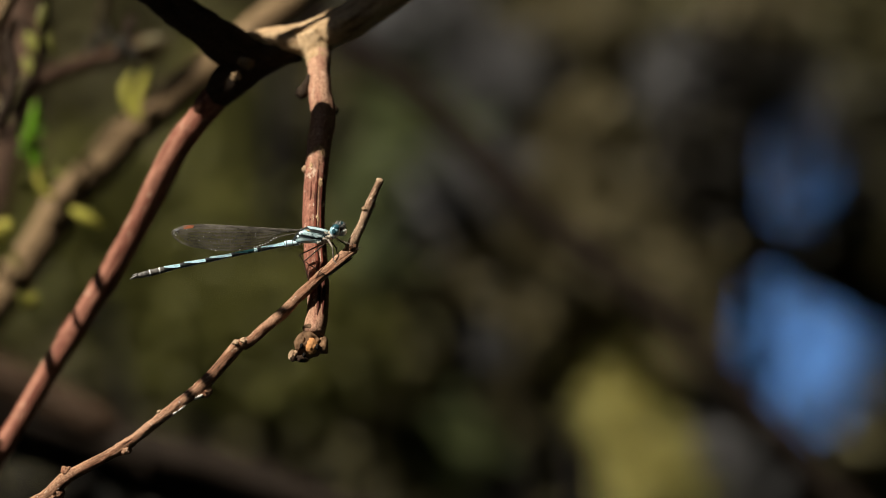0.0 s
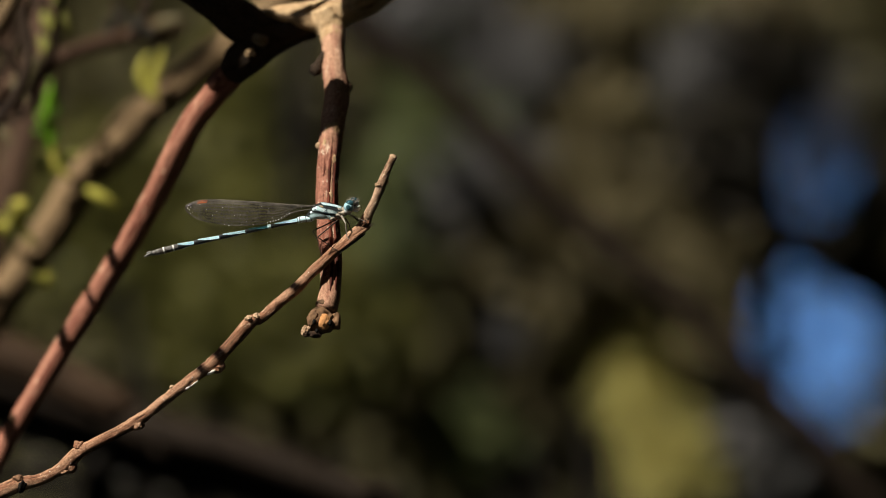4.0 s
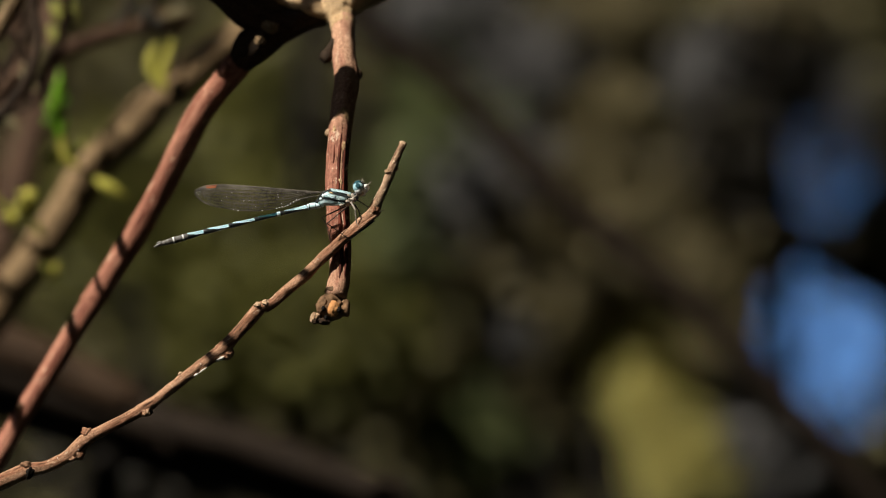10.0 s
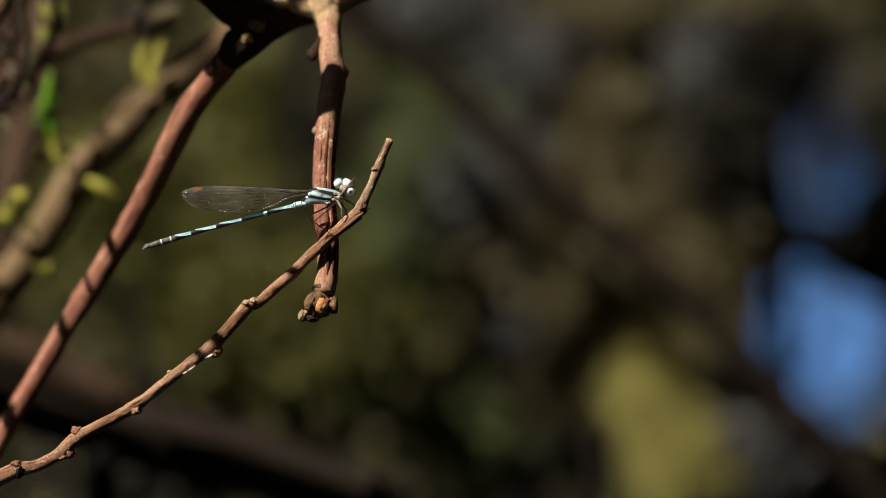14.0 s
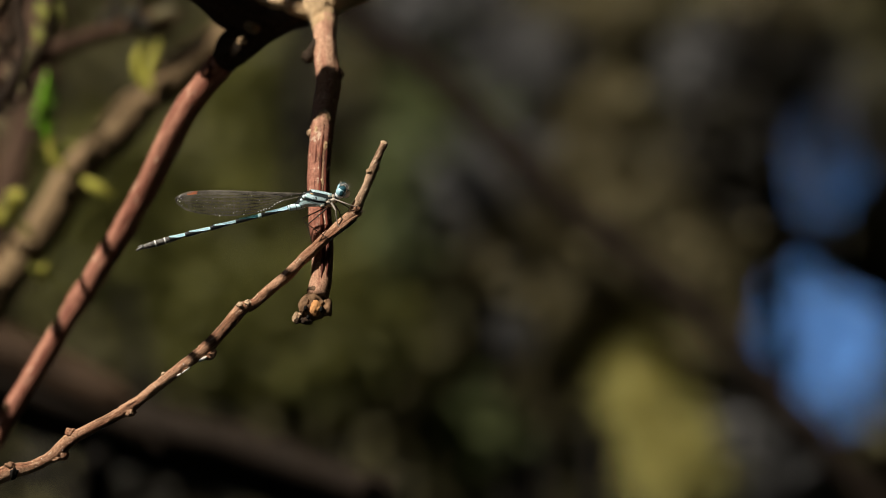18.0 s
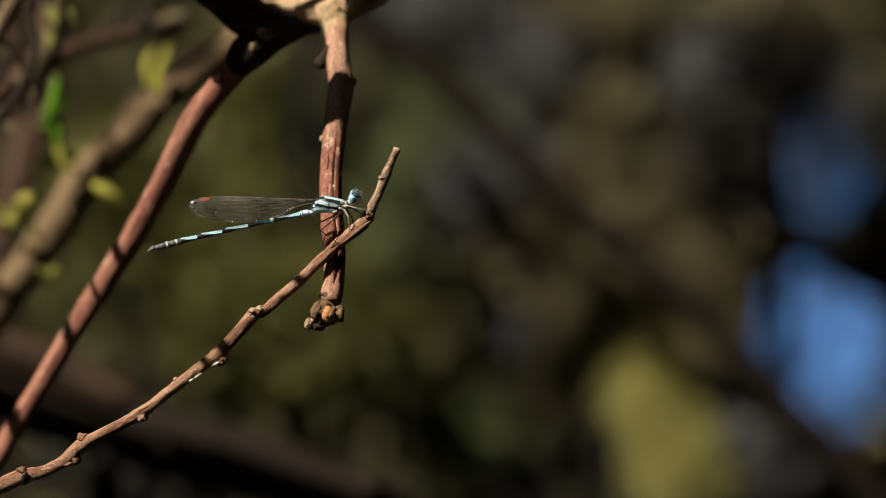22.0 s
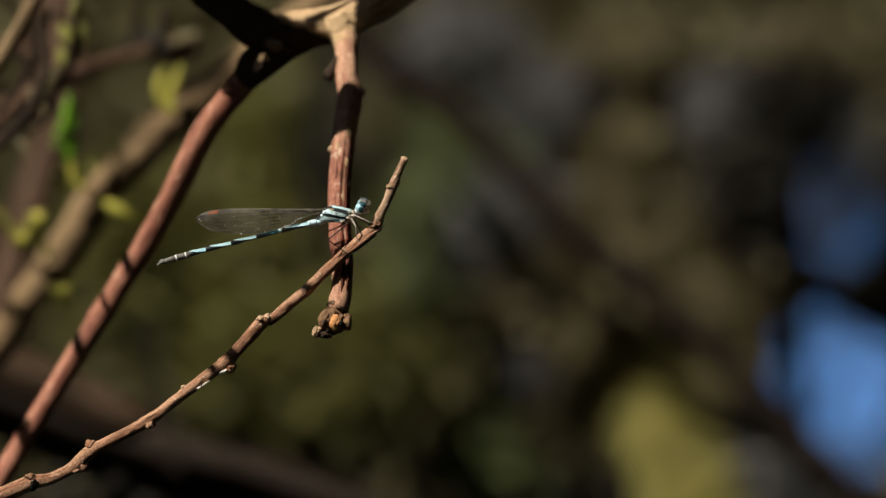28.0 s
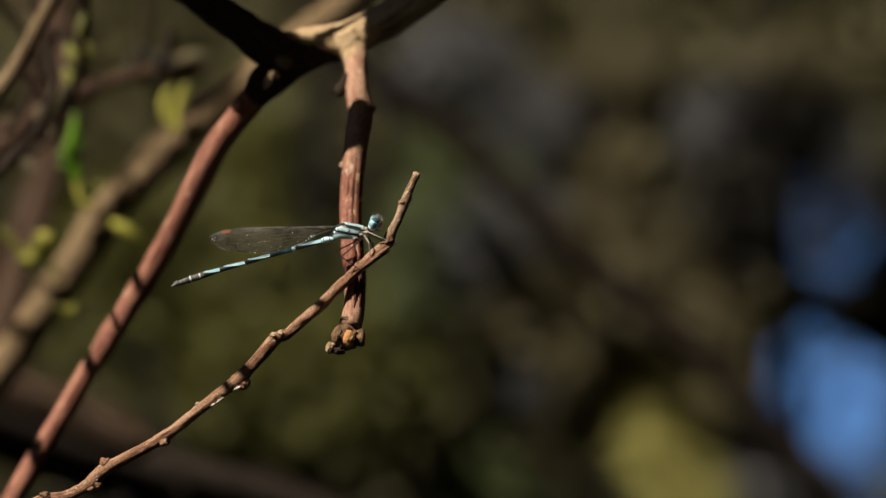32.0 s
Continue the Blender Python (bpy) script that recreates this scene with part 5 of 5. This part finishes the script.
def background_bush(name, label, mat, clumps, count, length, wood=DARKWOOD, seed=1, opening=None, stout=1.0):
    """A bush rooted in the ground: stems that fork up into clumps (x, y, z, half width, half depth, half height in millimetres)."""
    rng = random.Random(seed)
    x, y, z = clumps[0][:3]
    foot = in_bush(x, y, z)
    ob = new(name)
    ob.empty_display_size = 0.05
    ob.matrix_world = Matrix.Translation((foot.x, foot.y + 0.05, 0.0))
    BASE[ob.name] = Vector((0, 0, 0))
    tagged(ob, label, "bush", "bushes behind the perch")
    for k, c in enumerate(clumps):
        top = in_bush(*c[:3]) - ob.matrix_world.translation
        bm = bmesh.new()
        pts = [(rng.uniform(-30, 30), rng.uniform(-20, 40), -20, 7), (top.x * 300 + rng.uniform(-40, 40), top.y * 300 + 60, top.z * 380, 4.0), (top.x * 800, top.y * 800 + 60, top.z * 750, 2.2), (top.x * 1000, top.y * 1000 + 25, top.z * 1000, 1.2), (top.x * 1000 + rng.uniform(-60, 60), top.y * 1000 + 40, top.z * 1000 + 60, 0.8)]
        tube([(*p[:3], p[3] * stout) for p in pts], 30, 8, 0.1, 0.05, k, 1.0, bm)
        part("stem", bm, wood, ob)

    def place_of(r):
        c = r.choices(clumps, [q[3] * q[5] for q in clumps])[0]
        v = Vector((r.gauss(0, 0.5), r.gauss(0, 0.5), r.gauss(0, 0.5)))
        p = Vector((c[0] + v.x * c[3], c[1] + v.y * c[4], c[2] + v.z * c[5]))
        soft = 0.15 + r.random() ** 0.15
        if opening and any(((p.x / (REACH * 1000 + p.y) - ax) / (aw + 0.0015)) ** 2 + ((p.z / (REACH * 1000 + p.y) - az) / (ah + 0.0015)) ** 2 < soft for ax, az, aw, ah in opening):
            return None
        return in_bush(*p) - ob.matrix_world.translation

    leaf_cloud(rng, count, place_of, length, mat, "foliage", ob, "", True, 0.55)
    return ob


# gaps in the bushes through which the sky shows: direction and half size as slopes from the lens
GAPS = [((1484 - 784) * 0.0000739, (441 - 610) * 0.0000739, 142 * 0.0000739, 172 * 0.0000739), ((1466 - 784) * 0.0000739, (441 - 298) * 0.0000739, 83 * 0.0000739, 102 * 0.0000739)]
background_bush("hedge", "dense dark hedge closing the view with small gaps of sky", LEAF_HEDGE, [(-83.36, 449.5, 23.27, 46.31, 23.8, 40.19), (-34.63, 451.4, 23.32, 46.33, 23.8, 40.29), (14.16, 449.5, 23.27, 46.31, 23.8, 40.19), (62.92, 451.4, 29.43, 46.33, 23.8, 36.62), (-83.03, 443.8, -37.56, 46.16, 23.8, 40.1), (-34.53, 445.7, -37.59, 46.19, 23.8, 40.13), (14.06, 443.8, -37.56, 46.16, 23.8, 40.1), (62.76, 445.7, -50.94, 46.19, 23.8, 36.44), (117.55, 447.6, -7.2, 46.29, 23.8, 60.85)], 300000, 0.0070, seed=3, opening=GAPS)
background_bush("leafy_bush", "olive green bush in half shade", LEAF_OLIVE, [(-37.75, 329.8, -3.24, 12.47, 11.2, 16.96), (-41, 326, -15, 12, 14, 11), (-20.27, 318, -20.29, 12.34, 12, 8.41), (-27, 324, -12, 14, 14, 12), (-37.61, 348.8, 23.03, 8.03, 14, 19.42), (-63.55, 339.3, 5.78, 13.62, 14, 15.93)], 27000, 0.004, seed=5)
background_bush("leafy_bush", "grey green bush in half shade", LEAF_GREEN, [(5.25, 338, 16.28, 9.09, 12, 11.93), (-2.14, 348, 25.02, 6.86, 12, 12.58), (-8.99, 332, 6.67, 6.23, 12, 12.45), (7.77, 335, -37.74, 7.94, 12, 8.51)], 11500, 0.0035, seed=6)
background_bush("twiggy_bush", "bare grey twiggy bush", LEAF_GREY, [(-0.3, 355, 48.72, 9.77, 12, 8.04), (16.28, 350, 35.27, 9.73, 12, 8.59), (11.42, 324, 12.72, 9.57, 10, 8.44), (18.69, 334, -14.5, 5.67, 10, 5.67), (10.62, 338, 19.1, 4.32, 12, 6.82), (65.5, 302, -37.24, 9.43, 10, 13.32), (53.18, 356, 35.19, 6.32, 12, 7.47), (72.5, 376, 37.85, 6.99, 12, 6.4)], 17000, 0.0032, seed=7, opening=GAPS)
background_bush("leafy_bush", "bush with withered brown leaves", LEAF_BROWN, [(71.39, 376, 47.78, 9.32, 12, 6.4), (33.81, 342, 19.01, 8.54, 12, 13.1), (33.82, 364, 45.9, 9.24, 12, 8.09), (52.35, 320, -7.24, 10.67, 10, 9.55), (23.18, 322, 1.94, 11.81, 10, 10.68), (45.45, 332, 6.92, 8.49, 12, 8.49), (58.03, 308, -20.61, 6.68, 10, 6.68), (20.42, 342, -26.57, 7.41, 12, 7.97), (29.15, 312, -7.06, 8.38, 10, 7.26)], 24000, 0.0032, seed=8, opening=GAPS)
background_bush("sunlit_bush", "yellow-green bush catching the sun", LEAF_YELLOW, [(39.69, 312, -23.91, 5.81, 9, 7.37), (42.84, 306, -31.64, 7.34, 9, 8.46), (49.28, 300, -43.21, 8.64, 9, 9.31)], 7800, 0.0022, seed=9)
background_bush("thin_bush", "thin bush before a gap of sky", LEAF_GREY, [(77.75, 415, 30.38, 13.13, 14, 13.13), (83.06, 415, 18.39, 13.13, 14, 15.51)], 1800, 0.0024, seed=10, stout=0.2)
background_bush("thin_bush", "thin twiggy bush round a gap of sky", LEAF_HEDGE, [(72.5, 435, -19, 4.5, 9, 9), (97, 435, -22, 4.5, 9, 9), (84, 435, -7.5, 9, 9, 4), (86, 435, -34, 9, 9, 4.5)], 560, 0.0024, seed=12, stout=0.2)
# clumps put in for dark hollows; their shade is leaf colour
background_bush("dark_bush", "near-black bush put in for shaded hollows", LEAF_DARK, [(57.05, 322, 14.13, 8.1, 11, 14.06), (68.59, 330, 3.38, 8.48, 11, 6.22), (-48.66, 250, -42.7, 29.98, 11.2, 6.4), (27.79, 352, 36.4, 4.59, 12, 6.88), (64.96, 362, 39.88, 11.54, 12, 8.66)], 3000, 0.004, seed=11, opening=GAPS)



# ---- unseen trees, added round about so that their crowns cut the skylight ----
def near_sun(p, room):
    """Whether a place lies in the way of the sun that reaches the perch or the bushes behind it."""
    for far in (0.0, 0.3, 0.6):
        w = p - SUB @ Vector((0, far, 0))
        along = w.dot(SUN)
        if along > 0 and (w - SUN * along).length < room + 0.02 * along:
            return True
    return False


def surrounding_tree(x, y, height, seed):
    rng = random.Random(seed)
    ob = new("tree")
    ob.matrix_world = pose(x, y, 0)
    BASE[ob.name] = Vector((0, 0, 0))
    tagged(ob, "unseen tall leafy tree added to block skylight", "tree", "trees round the glade")
    part("trunk", tube([(0, 0, -50, 170), (rng.uniform(-90, 90), 60, height * 330, 130), (rng.uniform(-200, 200), 0, height * 700, 90), (0, rng.uniform(-200, 200), height * 950, 30)], 150, 12, 0.08, 0.08, seed), DARKWOOD, ob)
    tops = []
    for k in range(10):
        a = k * 2.4 + seed
        reach = rng.uniform(1.0, 2.3)
        z0, z1 = height * rng.uniform(0.3, 0.7), height * rng.uniform(0.5, 1.0)
        tip = (math.cos(a) * reach * 1000, math.sin(a) * reach * 1000, z1 * 1000)
        if near_sun(Vector(tip) * MM + Vector((x, y, 0)), 0.95):
            continue
        part("limb", tube([(0, 0, z0 * 1000, 60), (tip[0] * 0.5, tip[1] * 0.5, (z0 * 0.45 + z1 * 0.55) * 1000, 38), (*tip, 10)], 150, 8, 0.1, 0.05, k), DARKWOOD, ob)
        tops.append(tip)

    def place_of(r):
        c = Vector(r.choice(tops)) * MM * r.uniform(0.6, 1.1)
        p = c + Vector((r.gauss(0, 0.5), r.gauss(0, 0.5), r.gauss(0, 0.55)))
        if p.z < 0.15:
            return None
        w = p + Vector((x, y, 0))
        if near_sun(w, 0.6):
            return None
        v = SUB.inverted() @ w
        if v.y > 0.2:
            fx, fz = v.x / (v.y + REACH), v.z / (v.y + REACH)
            if any(((fx - ax) / (aw * 1.6 + 0.10 / (v.y + REACH))) ** 2 + ((fz - az) / (ah * 1.3 + 0.10 / (v.y + REACH))) ** 2 < 1 for ax, az, aw, ah in GAPS):
                return None
        lane = Vector((v.x, max(-REACH, min(0.95, v.y)), 0))
        lane.x = 0
        if (v - lane).length < 0.55:
            return None
        return p

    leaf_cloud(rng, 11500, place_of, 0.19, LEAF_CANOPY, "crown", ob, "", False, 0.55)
    return ob


# trees out of view, set only to keep the shadows dark
for k, (x, y, h) in enumerate(((-0.2, -4.4, 6.4), (2.6, -3.4, 6.5), (-4.6, 0.9, 6.0), (3.9, -0.4, 6.2), (-3.2, 3.0, 6.4), (-1.9, 4.6, 6.8), (3.4, 3.4, 6.0), (-4.4, -4.4, 6.2), (2.6, 1.5, 6.6), (-2.2, 2.0, 6.6), (1.9, -1.6, 6.0), (2.4, 5.6, 6.0), (1.4, 0.1, 6.6), (-1.5, 0.9, 6.4), (0.9, -3.0, 6.6), (-3.6, -2.0, 6.2), (0.5, -2.1, 6.2), (-0.9, -3.5, 6.4), (1.0, -0.9, 6.0), (1.2, -5.6, 6.6), (-2.6, -0.6, 6.0))):
    surrounding_tree(x, y, h, k + 1)


# ---- movement of the damselfly ----
def motions():
    base = BASE[FLY.name]

    def local(p):
        return (Vector(p) - base) * MM

    walk(FLY, [(t, SUB @ pose(*((base + Vector((dx, 0, dz))) * MM))) for t, dx, dz in (
        (0, -0.05, -0.06), (0.5, -0.05, -0.05), (1, -0.06, -0.03), (1.5, -0.06, -0.03), (2, -0.04, -0.06), (2.5, -0.03, -0.06),
        (3, -0.03, -0.10), (3.5, -0.03, -0.10), (5.5, -0.01, 0.00), (6, -0.04, 0.00), (6.5, -0.09, 0.00), (7, -0.09, -0.02),
        (7.5, -0.07, -0.02), (8, -0.04, -0.02), (8.5, -0.02, -0.02), (9, -0.01, -0.03), (9.5, -0.02, -0.03), (10, -0.02, -0.04),
        (10.5, -0.04, -0.04), (11, -0.04, -0.04), (11.5, -0.12, 0.01), (12, -0.17, 0.01), (12.5, -0.17, -0.04), (13, -0.17, -0.06),
        (13.5, -0.13, -0.11), (14, -0.16, -0.17), (14.5, -0.16, -0.17), (16.5, -0.16, -0.12), (17, -0.15, -0.12), (17.5, -0.15, -0.20),
        (18, -0.18, -0.20), (18.5, -0.25, -0.19), (19, -0.31, -0.17), (19.5, -0.25, -0.17), (20, -0.17, -0.20), (20.5, -0.16, -0.20),
        (21, -0.16, -0.20), (21.5, -0.16, -0.20), (22, -0.16, -0.22), (22.5, -0.16, -0.22), (23, -0.27, -0.19), (23.5, -0.27, -0.16),
        (24, -0.29, -0.16), (24.5, -0.29, -0.13), (25, -0.29, -0.09), (25.5, -0.29, -0.09), (27.5, -0.27, -0.29), (28, -0.22, -0.34),
        (28.5, -0.20, -0.47), (29, -0.20, -0.49), (29.5, -0.20, -0.51), (30, -0.16, -0.50), (30.5, -0.13, -0.50), (31, -0.09, -0.50),
        (31.5, -0.09, -0.48), (32, -0.14, -0.48),
    )])
    n = local(NECK)
    walk(HEAD, [(t, pose(n.x, n.y, n.z + lift * MM, roll, nod, turn)) for t, roll, nod, turn, lift in (
        (0, 12, 4, -22, 0.3), (2, 8, 2, -24, 0.3), (3.5, 12, 4, -20, 0.3), (5.5, 8, 0, -10, 0.3), (6.2, 12, 0, -8, 0.3), (6.7, 34, 0, -10, 0.3), (7.3, 34, 2, -8, 0.3), (8.0, 14, 2, -6, 0.3), (8.4, -14, 0, -10, 0), (8.7, -78, -12, -4, 0), (9.2, -93, -20, 0, 0),
        (9.6, -66, -16, -8, 0), (10.0, -10, -30, -8, 0.3), (11.0, -6, -38, -6, 0.4), (11.4, -50, -42, -6, 0.2), (11.8, -86, -50, 0, 0), (12.5, -93, -56, 0, 0), (13.5, -93, -56, 0, 0), (14.2, -86, -52, 0, 0), (14.5, -62, -36, -6, 0),
        (15.3, -16, -8, -6, 0), (16.5, 18, 8, -4, 0.9), (17.5, 18, 12, 0, 0.9), (18.5, 16, 18, 0, 0.9), (19.2, 20, 8, 0, 0.9), (20, 18, 10, 0, 0.9), (22, 18, 16, 0, 0.9), (23, 18, 6, -6, 0.9), (24, 18, 14, 0, 0.9), (25.5, 18, 14, 0, 0.9), (27.5, 20, 20, -4, 1), (28.5, 18, 18, 0, 1), (30, 18, 20, -4, 1), (32, 18, 16, 0, 1))])
    w = local(WAIST)
    walk(ABDOMEN, [(t, pose(w.x, w.y, w.z, 0, a, 0)) for t, a in (
        (0, 0.06), (0.5, 0.05), (1, 0.05), (1.5, 0.53), (2, 1.03), (2.5, 1.10),
        (3, 1.10), (3.5, -0.70), (5.5, -0.70), (6, -0.51), (6.5, -0.17), (7, -0.17),
        (7.5, 0.20), (8, 0.42), (8.5, 0.45), (9, 0.42), (9.5, -2.01), (10, -2.24),
        (10.5, -2.92), (11, -2.88), (11.5, -2.88), (12, -2.58), (12.5, -2.58), (13, -4.19),
        (13.5, -4.19), (14, -3.21), (14.5, -3.21), (16.5, -3.58), (17, -3.58), (17.5, -3.35),
        (18, -2.87), (18.5, -2.36), (19, -1.95), (19.5, -1.93), (20, -1.63), (20.5, -1.56),
        (21, -1.57), (21.5, -1.48), (22, -1.18), (22.5, -1.18), (23, -1.47), (23.5, -1.47),
        (24, -1.42), (24.5, -1.42), (25, -1.53), (25.5, -1.81), (27.5, -2.58), (28, -2.87),
        (28.5, -3.33), (29, -3.47), (29.5, -3.59), (30, -3.59), (30.5, -3.26), (31, -3.26),
        (31.5, -3.62), (32, -4.14),
    )])
    r = local(WING_ROOT)
    for k, wing_ob in enumerate(WINGS):
        walk(wing_ob, [(t, pose(r.x, r.y, r.z, 0, a, 0)) for t, a in (
        (0, -0.67), (0.5, -0.71), (1, -0.83), (1.5, -0.90), (2, -0.90), (2.5, -0.90),
        (3, -0.41), (3.5, -0.35), (5.5, 0.00), (6, 0.00), (6.5, -0.78), (7, -0.78),
        (7.5, -0.36), (8, 0.33), (8.5, 0.40), (9, 0.35), (9.5, 0.35), (10, 0.25),
        (10.5, 0.25), (11, 0.25), (11.5, 0.19), (12, -0.05), (12.5, -0.45), (13, -0.67),
        (13.5, -0.67), (14, -1.05), (14.5, -1.05), (16.5, -1.80), (17, -1.97), (17.5, -2.05),
        (18, -2.18), (18.5, -2.41), (19, -2.75), (19.5, -2.75), (20, -2.75), (20.5, -2.75),
        (21, -2.34), (21.5, -2.28), (22, -2.28), (22.5, -2.28), (23, -2.28), (23.5, -2.28),
        (24, -2.21), (24.5, -2.21), (25, -2.44), (25.5, -2.94), (27.5, -3.25), (28, -4.21),
        (28.5, -4.28), (29, -4.28), (29.5, -4.34), (30, -4.25), (30.5, -4.31), (31, -4.31),
        (31.5, -4.83), (32, -5.08),
        )])
    f = local((-14.26, -0.8, 8.59))
    walk(FORELEG, [(t, pose(f.x, f.y, f.z, 0, a, 0)) for t, a in (
        (0, 0), (3.5, 0), (5.5, 8), (6.5, 30), (8.0, 40), (9.2, 30), (10.0, -66), (11.0, -74), (12.2, -78), (14.2, -74), (15.5, -30), (16.5, -6), (18.0, -4), (20.0, -10), (22.0, -10), (25.5, -6), (27.5, 0), (32.0, 0))])


motions()
